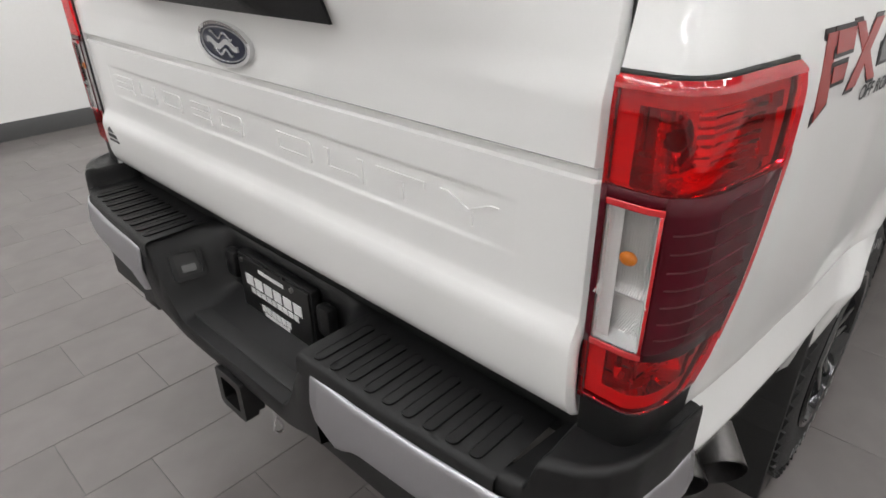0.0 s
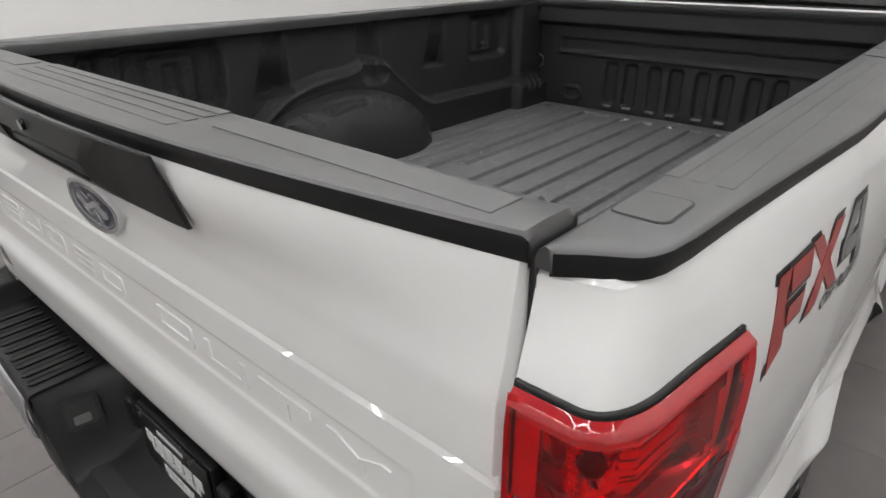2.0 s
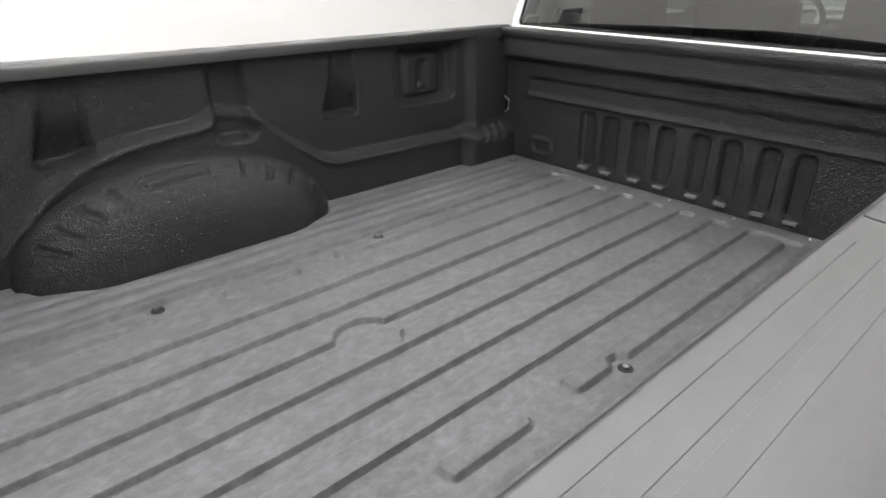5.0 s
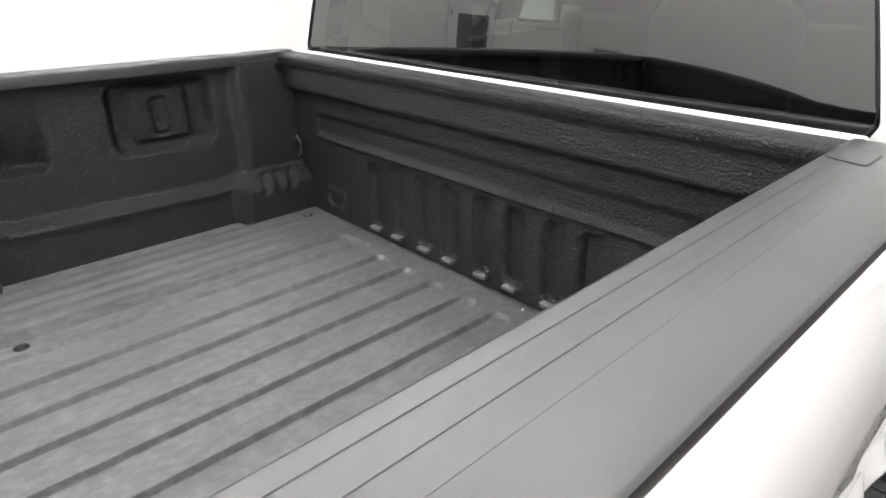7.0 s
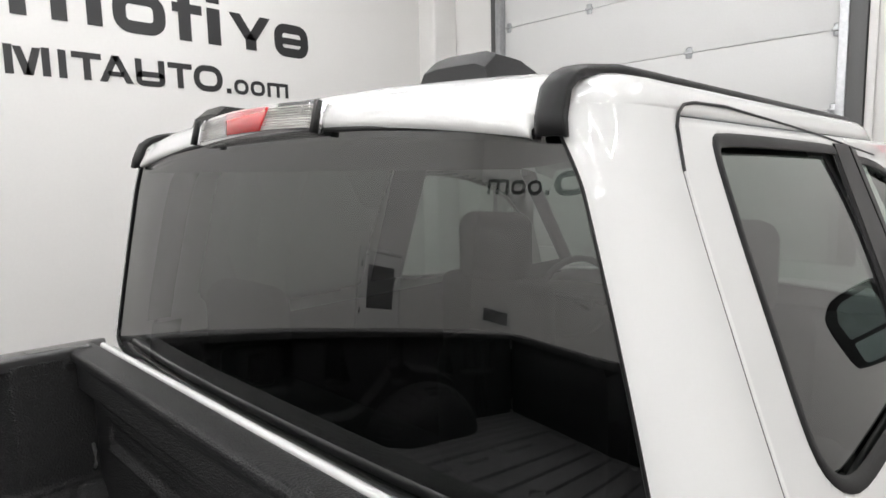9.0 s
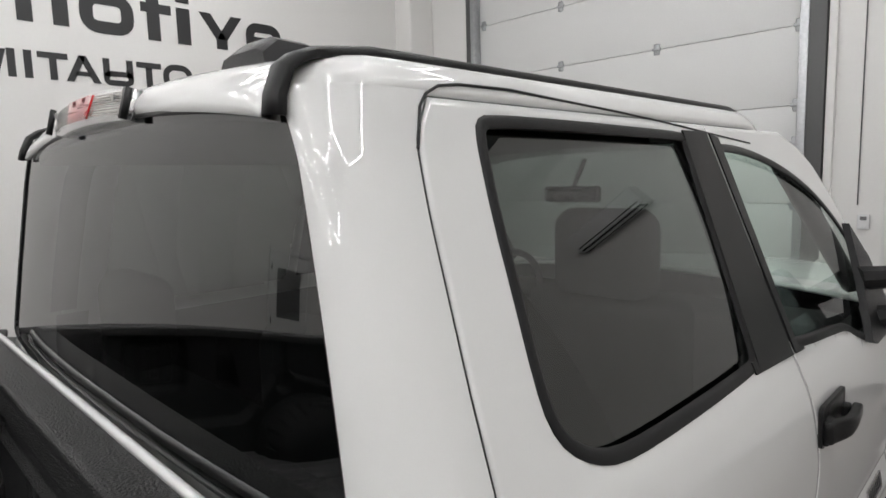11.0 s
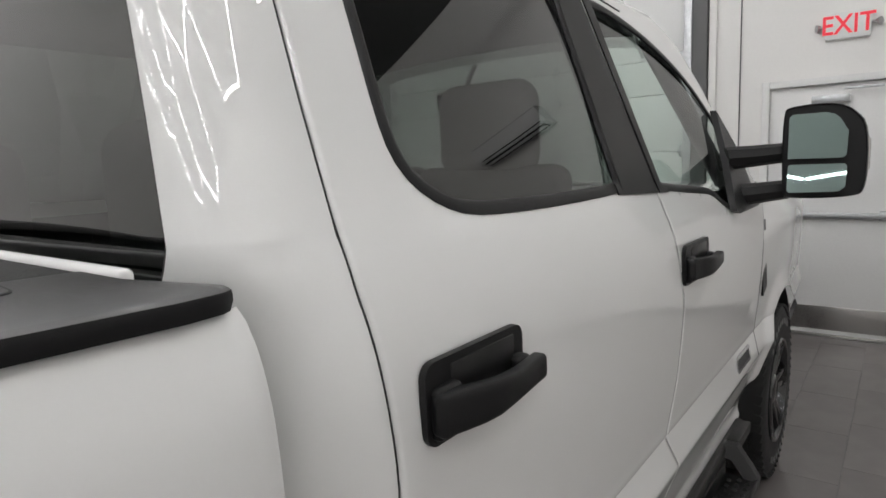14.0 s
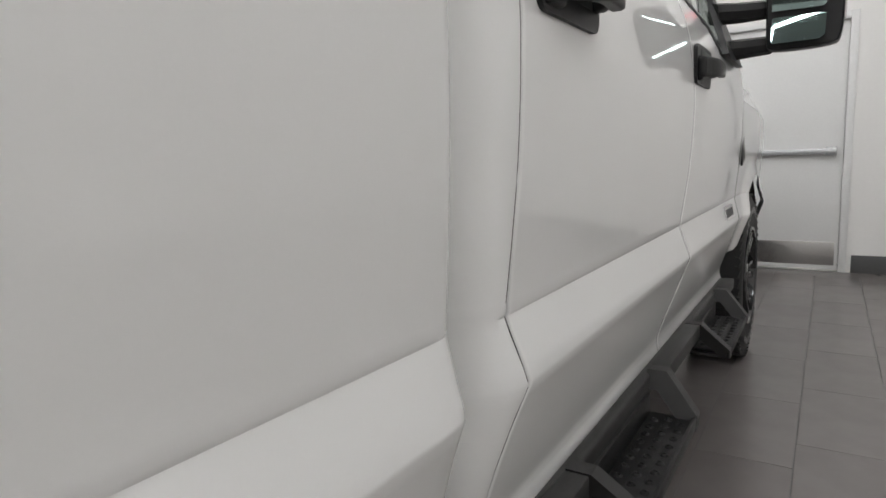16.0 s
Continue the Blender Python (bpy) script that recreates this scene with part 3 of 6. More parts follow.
def bed_plan(u, z):
    """A point of the bed's outside in plan: u from -1 (by the tailgate) round the corner (0 to 1), then 1 + metres along the side."""
    end = (side_b(z) - taper(0.07), 0.07)
    yr = -0.012 + 0.026 * sstep(1.36, 1.49, z)
    if u <= 0:
        return (0.900 + (0.842 - 0.900) * -u, yr + 0.022 * sstep(1.38, 1.50, z) * (1 + u)) if u > -1 else (0.842, 0.05)
    if u <= 1:
        yr += 0.022 * sstep(1.38, 1.50, z)
        return bez((0.900, yr), (side_b(z) - taper(0.0) + 0.002, yr + 0.004), end, u)
    y = 0.07 + (u - 1)
    if y > 2.757:
        return (side_b(z) - 0.005 - (y - 2.757) * 4, 2.764)
    x = side_b(z) - taper(y)
    d = abs(math.hypot(y - WHEEL_Y, z - AXLE_Z) - ARCH_R)
    x += 0.022 * math.exp(-((d / 0.05) ** 2)) * (1 if z < 1.1 else 0)
    if y > 2.735:
        x -= 0.007 * ((y - 2.735) / 0.022) ** 2
    return (x, y)


def arch_z(y, yc, base):
    d = ARCH_R**2 - (y - yc) ** 2
    return max(base, AXLE_Z + math.sqrt(d)) if d > 0 else base


lamp_edge = tab([0.955, 1.0, 1.10, 1.25, 1.36, 1.41], [0.085, 0.115, 0.148, 0.178, 0.20, 0.192])


def rail_drop(y):
    """How much lower the rail's outer edge lies than its inner one."""
    return 0.017 * sstep(0.3, 1.7, y)


def bed_side(s):
    ys = sorted(set([round(v, 4) for v in lin(0.085, 0.235, 13) + lin(0.26, 2.71, 66)] + [round(WHEEL_Y + ARCH_R * math.cos(radians(a)), 4) for a in range(28, 153, 4)] + [2.735, 2.746, 2.757]))
    us = [-1.2, -0.999, -0.5, 0.0] + lin(0.1, 1.0, 10) + [1 + y - 0.07 for y in ys] + [2.6885 + 1, 2.708 + 1]

    def f(u, z):
        y = 0.07 + u - 1
        base = 0.63 + 0.10 * (1 - sstep(0.2, 0.75, y if u > 1 else 0))
        zz = max(z, arch_z(y, WHEEL_Y, base) if u > 1 else base)
        x, yy = bed_plan(u, zz)
        if zz > 1.49:
            x, yy = x - 0.010, yy + (0.010 if u < 1 else 0.0)
        if u > 1:
            zz -= rail_drop(y) * sstep(1.36, 1.485, zz) + 0.010 * sstep(2.725, 2.752, y) * sstep(1.44, 1.49, zz)
        return (s * x, yy, zz)

    return sheet("bed_side", f, us, Z_SIDE, WHITE, truck, "white painted outer bed side", flip=s < 0, sharp=28, weld=1e-5, drop=lambda x, y, z: 0.975 < z < 1.365 and y < lamp_edge(z) - 0.03 and abs(x) > 0.865)


for s in (1, -1):
    bed_side(s)


# tailgate: the face as a height field over x and z
def spoiler(x):
    return 0.066 * max(0.0, 1 - (x / 0.835) ** 2)


gate_base = tab([0.880, 0.890, 0.902, 0.918, 0.94, 1.012, 1.025, 1.038, 1.060, 1.072, 1.10, 1.259, 1.263, 1.275, 1.281, 1.36, 1.40, 1.50], [0.010, -0.006, -0.016, -0.023, -0.027, -0.031, -0.030, -0.026, -0.013, -0.011, -0.010, -0.011, -0.005, -0.005, -0.016, -0.014, -0.003, 0.015])


def gate_y(x, z):
    y = gate_base(z) - spoiler(x) * sstep(1.34, 1.48, z) * (1.0 if abs(x) < 0.37 else 1.0)
    d = max(abs(x) - 0.717, abs(z - 1.163) - 0.041)
    y += 0.003 * (1 - sstep(-0.005, 0.003, d)) * (1 - 0.75 * sstep(0.62, 0.71, abs(x)))
    y += 0.012 * sstep(0.827, 0.8365, abs(x))
    return y


GATE_Z = [0.880, 0.885, 0.890, 0.896, 0.902, 0.910, 0.918, 0.928, 0.94, 0.965, 0.99, 1.01, 1.02, 1.028, 1.035, 1.045, 1.06, 1.067, 1.072, 1.085, 1.10, 1.116, 1.119, 1.122, 1.125, 1.128] + lin(1.14, 1.19, 5) + [1.198, 1.201, 1.204, 1.207, 1.21, 1.235, 1.255, 1.259, 1.263, 1.269, 1.275, 1.278, 1.281, 1.29] + lin(1.305, 1.50, 19)
gx = lin(0.0, 0.70, 36) + [0.709, 0.712, 0.715, 0.718, 0.722, 0.74, 0.76, 0.78, 0.80, 0.815, 0.827, 0.830, 0.833, 0.8365]
GATE_X = [-v for v in gx[:0:-1]] + gx
gate = sheet("tailgate", lambda x, z: (x, gate_y(x, z), z), GATE_X, GATE_Z, WHITE, truck, "white tailgate with embossed lettering shapes, closed", thick=0.035, sharp=24)


def gate_cap():
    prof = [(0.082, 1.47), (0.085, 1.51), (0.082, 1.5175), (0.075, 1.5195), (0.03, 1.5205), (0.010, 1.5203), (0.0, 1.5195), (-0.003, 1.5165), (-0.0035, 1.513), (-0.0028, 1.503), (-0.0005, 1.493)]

    def f(x, k):
        y, z = prof[k]
        if k >= 4:
            y += 0.013 - spoiler(x) * 1.02
        if abs(x) > 0.832:
            z = min(z, 1.513) if abs(x) < 0.836 else 1.490
        return (x, y, z)

    xs = lin(-0.83, 0.83, 49)
    across = [-0.8365, -0.8355, *xs, 0.8355, 0.8365]
    c = sheet("tailgate_cap", f, across, list(range(8)), CAP, gate, "matt dark grey moulded cap strip", flip=True, sharp=40)
    # same moulding as the top; the black puts the edge's shade into colour
    sheet("cap_edge", f, across, list(range(7, len(prof))), BLACK, c, "edge of the cap, blackened to stand in for its shade", flip=True, sharp=40)
    for x0, x1 in ((0.36, 0.79), (-0.79, -0.36)):
        part("raised_pad", box_bm(bmesh.new(), x0, x1, 0.022, 0.068, 1.517, 1.5213, 0.0005, 1), CAP, c)
    for y0 in (-0.012, 0.014, 0.040, 0.062):
        part("raised_pad", box_bm(bmesh.new(), -0.31, 0.31, y0, y0 + 0.018, 1.517, 1.5212, 0.0005, 1), CAP, c)
    return c


gate_cap()


def gate_bezel():
    outline = [(-0.352, 1.500), (-0.372, 1.405)] + [(x, 1.405) for x in lin(-0.33, 0.33, 16)] + [(0.372, 1.404), (0.352, 1.500)] + [(x, 1.500) for x in lin(0.32, -0.32, 16)]
    handle = rounded(-0.17, 0.17, 1.426, 1.460, 0.012)
    b = prism("handle_bezel", outline, lambda a, z, d: (a, gate_y(a, z) - 0.004 - spoiler(a) * 0.25 * sstep(1.40, 1.41, z) - d, z), 0.006, BLACK, gate, "black plastic tailgate handle bezel", holes=[handle])
    box("handle_pocket", -0.175, 0.175, -0.05, -0.03, 1.422, 1.464, GASKET, b)
    hb = box_bm(bmesh.new(), -0.165, 0.165, -0.066, -0.045, 1.428, 1.444, 0.006, 2)
    part("handle", hb, BLACK, b, "black pull handle")
    tube("rear_camera", [(-0.028, -0.055, 1.481), (-0.028, -0.084, 1.478)], 0.009, GLOSSBLACK, b, "small black rear camera", 14)


gate_bezel()


def emblem():
    cz, cy = 1.336, -0.016
    rim = prism("emblem", ellipse(0, cz, 0.100, 0.044), lambda a, b, d: (a, gate_y(a, b) - 0.001 - d, b), 0.010, CHROME, gate, "blue oval emblem with a chrome rim", holes=[ellipse(0, cz, 0.091, 0.037)])
    prism("enamel", ellipse(0, cz, 0.0915, 0.0375), lambda a, b, d: (a, gate_y(a, b) - 0.001 - d, b), 0.007, EMBLEM_BLUE, rim, "dark blue enamel")
    prism("inner_ring", ellipse(0, cz, 0.086, 0.0335), lambda a, b, d: (a, gate_y(a, b) - 0.004 - d, b), 0.0068, SILVER, rim, holes=[ellipse(0, cz, 0.0835, 0.0315)])
    wave = [(x, 0.006 * math.sin(x * 95)) for x in lin(-0.058, 0.058, 24)]
    for dz, h, k in ((0.0, 0.011, 1.0), (0.016, 0.004, 0.7), (-0.015, 0.004, 0.6)):
        up = [(x * k, cz + dz + y + h / 2) for x, y in wave]
        lo = [(x * k, cz + dz + y - h / 2) for x, y in reversed(wave)]
        prism("script_shape", up + lo, lambda a, b, d: (a, gate_y(a, b) - 0.004 - d, b), 0.0085, SILVER, rim)


emblem()


def embossed():
    """Raised shapes the size of the pressed letters."""
    def at(a, b, d):
        return (a, gate_y(a, b) + 0.001 - d, b)

    z0, z1, w = 1.140, 1.184, 0.014

    def rect(x0, x1, a, b, lean=0.0, parent=gate):
        pts = [(x0, a), (x1, a), (x1 + lean, b), (x0 + lean, b)]
        me = prism("embossed_shape", pts, at, 0.0038, WHITE, gate, sharp=20)
        return me

    def frame_(x0, x1):
        prism("embossed_shape", rounded(x0, x1, z0, z1, 0.010), at, 0.0038, WHITE, gate, holes=[rounded(x0 + w, x1 - w, z0 + 0.012, z1 - 0.012, 0.005)])

    for k, x0 in enumerate((-0.675, -0.535, -0.395, -0.255, -0.115)):
        x1 = x0 + 0.105
        if k == 0:
            for a in (z0, z0 + 0.016, z0 + 0.032):
                rect(x0, x1, a, a + 0.012)
        elif k == 1:
            rect(x0, x0 + w, z0 + 0.012, z1), rect(x1 - w, x1, z0 + 0.012, z1), rect(x0, x1, z0, z0 + 0.0118)
        elif k in (2, 4):
            frame_(x0, x1), rect(x0, x0 + w, z0 - 0.0, z0 + 0.008)
        else:
            for a in (z0, z0 + 0.016, z0 + 0.032):
                rect(x0 + 0.02, x1, a, a + 0.012)
    frame_(0.115, 0.235)
    rect(0.275, 0.289, z0 + 0.012, z1), rect(0.371, 0.385, z0 + 0.012, z1), rect(0.275, 0.385, z0, z0 + 0.0118)
    rect(0.420, 0.535, z1 - 0.012, z1), rect(0.47, 0.485, z0, z1 - 0.0122)
    rect(0.618, 0.634, z0, z0 + 0.022), rect(0.618, 0.634, z0 + 0.0222, z1, -0.05), rect(0.618, 0.634, z0 + 0.0222, z1, 0.05)
    dec = [(-0.80, 0.975), (-0.73, 0.975), (-0.73, 0.982), (-0.80, 0.982)]
    prism("dealer_mark", dec, lambda a, b, d: (a, gate_y(a, b) - 0.0006 - d, b), 0.0006, DECAL_DARK, gate, "small dark dealer mark")
    prism("dealer_mark", [(-0.80, 0.988), (-0.74, 0.988), (-0.74, 1.000), (-0.80, 1.000)], lambda a, b, d: (a, gate_y(a, b) - 0.0006 - d, b), 0.0006, DECAL_DARK, gate)
    prism("dealer_mark", [(-0.80, 1.004), (-0.75, 1.004), (-0.775, 1.022)], lambda a, b, d: (a, gate_y(a, b) - 0.0006 - d, b), 0.0006, DECAL_DARK, gate)


embossed()
part("gate_liner", box_bm(bmesh.new(), -0.826, 0.826, 0.053, 0.070, 0.92, 1.486, 0.006, 2), LINER, gate, "black textured inner liner")
# dark gap round the tailgate
for s in (1, -1):
    box("gate_gap", s * 0.8368, s * 0.8418, 0.012, 0.08, 0.88, 1.498, GASKET, truck, "black gap strip", bevel=0)
box("bed_sill", -0.84, 0.84, 0.040, 0.07, 0.79, 0.930, BODY_IN, truck, "dark sill under the tailgate")


# bed: floor, inner walls, wheel houses, headboard
PITCH = 0.1195
SCREWS = ((-0.478, 1.662), (-0.481, 0.970), (0.449, 1.636), (0.448, 0.969))
SHORT_RIBS = ((0.384, 0.434), (-0.470, -0.420))


def floor_h(x, y):
    """The mat's height: long valleys with round ends between flat ribs, a round panel, short ribs beside the screws."""
    low = 0.0
    k = round((x - 0.10125) / PITCH)
    vx = 0.10125 + PITCH * k
    if -4 <= k <= 1:
        low = 1 - sstep(0.0253, 0.0328, math.hypot(x - vx, max(0.0, y - 2.56, 0.14 - y)))
    low = max(low, 1 - sstep(0.075, 0.083, math.hypot(x + 0.013, y - 1.285)))
    low = max(low, rbox(x, y, 0.312, 0.478, 0.12, 2.60, 0.03, 0.0038), rbox(x, y, -0.503, -0.348, 0.12, 2.60, 0.03, 0.0038))
    for x0, x1 in SHORT_RIBS:
        if x0 - 0.02 < x < x1 + 0.02:
            up = max(rbox(x, y, x0, x1, y0, y1, 0.022, 0.005) for y0, y1 in ((0.58, 0.945), (1.13, 1.35), (1.48, 2.575)))
            for sx, sy in SCREWS:
                up *= sstep(0.030, 0.042, math.hypot(x - sx, y - sy))
            low *= 1 - up
    h = 0.955 - 0.0145 * low
    if x > 0.49 or x < -0.515:
        q = (abs(x) / 0.062) % 1.0
        edge = sstep(0.10, 0.14, y) * (1 - sstep(2.54, 2.60, y))
        h -= 0.006 * (1 - sstep(0.08, 0.20, q) + sstep(0.70, 0.82, q)) * edge
    return h


def rbox(a, b, a0, a1, b0, b1, r=0.02, soft=0.012):
    """1 inside a rounded box, 0 outside."""
    dx, dy = max(a0 + r - a, a - a1 + r, 0), max(b0 + r - b, b - b1 + r, 0)
    d = math.hypot(dx, dy) - r
    return 1 - sstep(-soft, soft, d)


fx = set(round(v, 4) for v in lin(-0.855, 0.855, 150))
for k in range(-4, 2):
    for e in (0.0245, 0.0262, 0.0278, 0.0295, 0.0312, 0.0330):
        fx |= {round(0.10125 + PITCH * k - e, 4), round(0.10125 + PITCH * k + e, 4)}
for e in (0.312, 0.478, -0.348, -0.503, 0.384, 0.434, -0.470, -0.420):
    fx |= {round(e + d, 4) for d in (-0.005, -0.003, 0.0, 0.003, 0.005)}
fx |= {round(v, 4) for v in lin(-0.100, 0.076, 60)}
fy = sorted(set(round(v, 4) for v in lin(0.06, 2.67, 175) + lin(1.195, 1.375, 46) + lin(2.555, 2.605, 16) + lin(1.46, 1.50, 9) + lin(1.33, 1.37, 9) + lin(1.11, 1.15, 9) + lin(1.59, 1.69, 24)))
sheet("bed_floor", lambda x, y: (x, y, floor_h(x, y)), sorted(fx), fy, FLOORMAT, truck, "ribbed dark grey plastic bed floor, dusty", sharp=30, thick=0.012)
for x, y in (*SCREWS, (-0.73, 2.60)):
    sb = bmesh.new()
    tube_bm(sb, [(x, y, floor_h(x, y) - 0.001), (x, y, floor_h(x, y) + 0.002)], [0.019, 0.016], 18)
    sb = part("floor_screw", sb, BLACK, truck, "screw with a dark washer")
    tube("screw_head", [(x, y, floor_h(x, y) + 0.001), (x, y, floor_h(x, y) + 0.006)], 0.008, STEEL, sb, "steel screw head")
for x in (-0.488, -0.249, 0.0, 0.238, 0.48):
    tube("headboard_bolt", [(x, 2.650, 0.951), (x, 2.638, 0.958)], 0.004, STEEL, truck, "small steel bolt", 8)

ledge = soft_tab([0.0, 0.60, 0.650, 0.672, 0.703, 0.783, 0.87, 0.965, 1.05, 1.142, 1.253, 1.315, 1.345, 1.48, 1.52, 1.603, 1.70, 1.76, 2.36, 2.42, 2.69], [0.90, 0.90, 0.915, 0.985, 1.035, 1.110, 1.185, 1.240, 1.265, 1.281, 1.289, 1.300, 1.325, 1.295, 1.255, 1.185, 1.115, 1.093, 1.085, 1.10, 1.10], 0.018)


def wall_in(y, z):
    """How far the inner bed wall stands out to the middle of the bed."""
    e = ledge(y)
    h = 0.042 * (1 - sstep(e - 0.004, e + 0.026, z))
    h += 0.006 * math.exp(-(((z - e + 0.010) / 0.012) ** 2)) * sstep(0.66, 0.72, y)
    up = sstep(e, e + 0.02, z)
    # upright channel over the wheel house, with slanted foot
    h -= 0.030 * rbox(y, z, 1.355, 1.462, 1.235, 1.62, 0.02, 0.012) + 0.030 * rbox(y, z, 1.34, 1.475, 1.235, 1.62, 0.03, 0.014) * (1 - up)
    # pockets that deepen towards their lower edge
    ww = max(0.0, 0.42 * (1.40 - z)) if z < 1.40 else 0.0
    for yc in (1.845, 0.96):
        deep = 1 - sstep(1.243, 1.40, z)
        h -= 0.052 * rbox(y, z, yc - 0.055 - ww * 0.75, yc + 0.040, 1.243, 1.62, 0.012, 0.008) * (0.22 + 0.78 * deep) * (1.0 if yc > 1 else up)
    # framed pockets with a lashing plate
    for y0, y1, z0, z1, bc in ((2.075, 2.372, 1.243, 1.447, 2.222), (0.30, 0.742, 1.248, 1.452, 0.578)):
        h -= 0.038 * rbox(y, z, y0, y1, z0, z1, 0.035, 0.014)
        h += 0.016 * rbox(y, z, bc - 0.085, bc + 0.085, 1.270, 1.425, 0.02, 0.008)
        h -= 0.016 * rbox(y, z, bc - 0.026, bc + 0.026, 1.285, 1.398, 0.010, 0.005)
        h += 0.014 * rbox(y, z, bc - 0.016, bc + 0.018, 1.290, 1.312, 0.006, 0.004)
    h += 0.020 * rbox(y, z, 0.36, 0.43, 1.25, 1.46, 0.015, 0.010)
    h += 0.034 * sstep(2.435, 2.475, y) * up
    # corner box with three grooves on its sloping top
    h += 0.050 * rbox(y, z, 2.40, 2.90, 0.80, 1.085, 0.02, 0.028)
    for k in range(3):
        h -= 0.010 * rbox(y - 0.35 * (z - 1.06), z, 2.475 + 0.05 * k, 2.498 + 0.05 * k, 1.045, 1.108, 0.011, 0.006)
    for yc in (0.434, 0.497, 0.562):
        h -= 0.022 * rbox(y, z, yc - 0.006, yc + 0.026, 0.985, 1.215, 0.012, 0.007)
    return h


def bed_wall(s):
    ys = lin(0.06, 2.675, 300)
    zs = lin(0.935, 1.485, 96)
    sheet("bed_wall", lambda y, z: (s * (0.875 - wall_in(y, z)), y, z), ys, zs, LINER, truck, "black textured bed liner wall with moulded pockets", flip=s > 0, sharp=60, thick=0.01)
    # wheel house: a long dome with pressed slots across its crown
    shape = soft_tab([0.655, 0.6601, 0.662, 0.665, 0.672, 0.682, 0.695, 0.712, 0.735, 0.76, 0.79, 0.83, 0.88], [0.0, 0.0, 0.22, 0.38, 0.53, 0.64, 0.73, 0.81, 0.875, 0.925, 0.965, 0.992, 1.0], 0.0015)
    cross = [0.660, 0.6606, 0.6614, 0.6625, 0.664, 0.666, 0.669, 0.673, 0.678] + lin(0.684, 0.80, 34) + [0.82, 0.85, 0.88]

    def f(x, a):
        sc = shape(x)
        c, t = math.cos(a), math.sin(a)
        y, z = 1.203 + 0.492 * sc * c, 0.943 + 0.288 * sc * t
        deg = math.degrees(a)
        d = 0.0
        for q in (14, 28, 42, 55, 67, 118, 130, 142, 153):
            d = max(d, rbox(x, deg, 0.712, 0.772, q - 1.7, q + 1.7, 0.011, 0.006) if abs(deg - q) < 4 else 0.0)
        for inner, sign in ((0.0, 1), (1.0, -1)):
            if 78 < deg < 112:
                g = rbox(deg * 0.0085, x, 0.68 + 0.018 * inner, 0.93 - 0.018 * inner, 0.722 + 0.011 * inner, 0.768 - 0.011 * inner, 0.02 - 0.008 * inner, 0.004)
                d = max(0.0, d + sign * g)
        n = Vector((-0.35, c * 0.6, t)).normalized() * (-0.013 * d)
        return (s * (x + n.x), y + n.y, z + n.z)

    sheet("wheel_house", f, cross, lin(0, math.pi, 190), LINER, truck, "black moulded wheel house with pressed slots", flip=s < 0, sharp=70)
    tube("drain_hole", [(s * 0.829, 2.612, 1.459), (s * 0.842, 2.612, 1.459)], 0.011, GASKET, truck, "small round hole", 14)
    hook = bmesh.new()
    tube_bm(hook, [(s * 0.845, 2.655, 1.14), (s * 0.815, 2.650, 1.16), (s * 0.812, 2.650, 1.20), (s * 0.845, 2.655, 1.215)], 0.005, 8)
    part("tie_down", hook, STEEL, truck, "small steel tie-down loop")
    for y0 in (2.222, 0.578):
        for dy in (-0.052, 0.055):
            for z in (1.30, 1.375):
                tube("rivet", [(s * 0.902, y0 + dy, z), (s * 0.894, y0 + dy, z)], 0.004, BLACK, truck, sides=8)


for s in (1, -1):
    bed_wall(s)


def head_h(x, z):
    """How far the headboard stands out towards the tailgate."""
    h = 0.038 * sstep(1.372, 1.392, z) + 0.010 * sstep(1.466, 1.470, z)
    h -= 0.010 * rbox(x, z, -0.72, 0.72, 1.245, 1.31, 0.02, 0.008)
    h += 0.010 * math.exp(-(((z - 1.237) / 0.008) ** 2)) * rbox(x, z, -0.72, 0.72, 1.1, 1.4, 0.02)
    for c in (-0.405, -0.298, -0.172, -0.065, 0.065, 0.172, 0.298, 0.405):
        h -= 0.022 * rbox(x, z, c - 0.031, c + 0.031, 0.985, 1.208, 0.025, 0.006)
    for c in (-0.63, 0.63):
        h += 0.010 * (rbox(x, z, c - 0.062, c + 0.062, 0.985, 1.065, 0.038, 0.006) - rbox(x, z, c - 0.045, c + 0.045, 1.0, 1.05, 0.024, 0.006))
    return h


sheet("headboard", lambda x, z: (x, 2.668 - head_h(x, z), z), lin(-0.87, 0.87, 232), lin(0.935, 1.498, 76), LINER, truck, "black textured bed headboard with moulded slots", sharp=60, thick=0.01)
# pale boxes paint the light that the foot of each slot catches
for c in (-0.405, -0.298, -0.172, -0.065, 0.065, 0.172, 0.298, 0.405):
    box("slot_ledge", c - 0.021, c + 0.021, 2.652, 2.672, 0.978, 0.990, PALE_GREY, truck, "worn ledge of a slot, with its glint painted in pale", bevel=0.003)
part("cab_sill", box_bm(bmesh.new(), -0.84, 0.84, 2.7175, 2.7295, 1.38, 1.478, 0.004, 2), WHITE, truck, "white painted sill under the rear window")
lip = bmesh.new()
box_bm(lip, -0.86, 0.86, 2.699, 2.716, 1.484, 1.509, 0.008, 4)
part("headboard_top", lip, WHITE, truck, "white painted top edge of the headboard")
part("headboard_lip", box_bm(bmesh.new(), -0.90, 0.90, 2.619, 2.700, 1.474, 1.503, 0.012, 4), LINER, truck, "black textured lip of the headboard")
box("headboard_back", -0.95, 0.95, 2.704, 2.716, 0.7, 1.478, WHITE, truck, "white outer headboard panel")


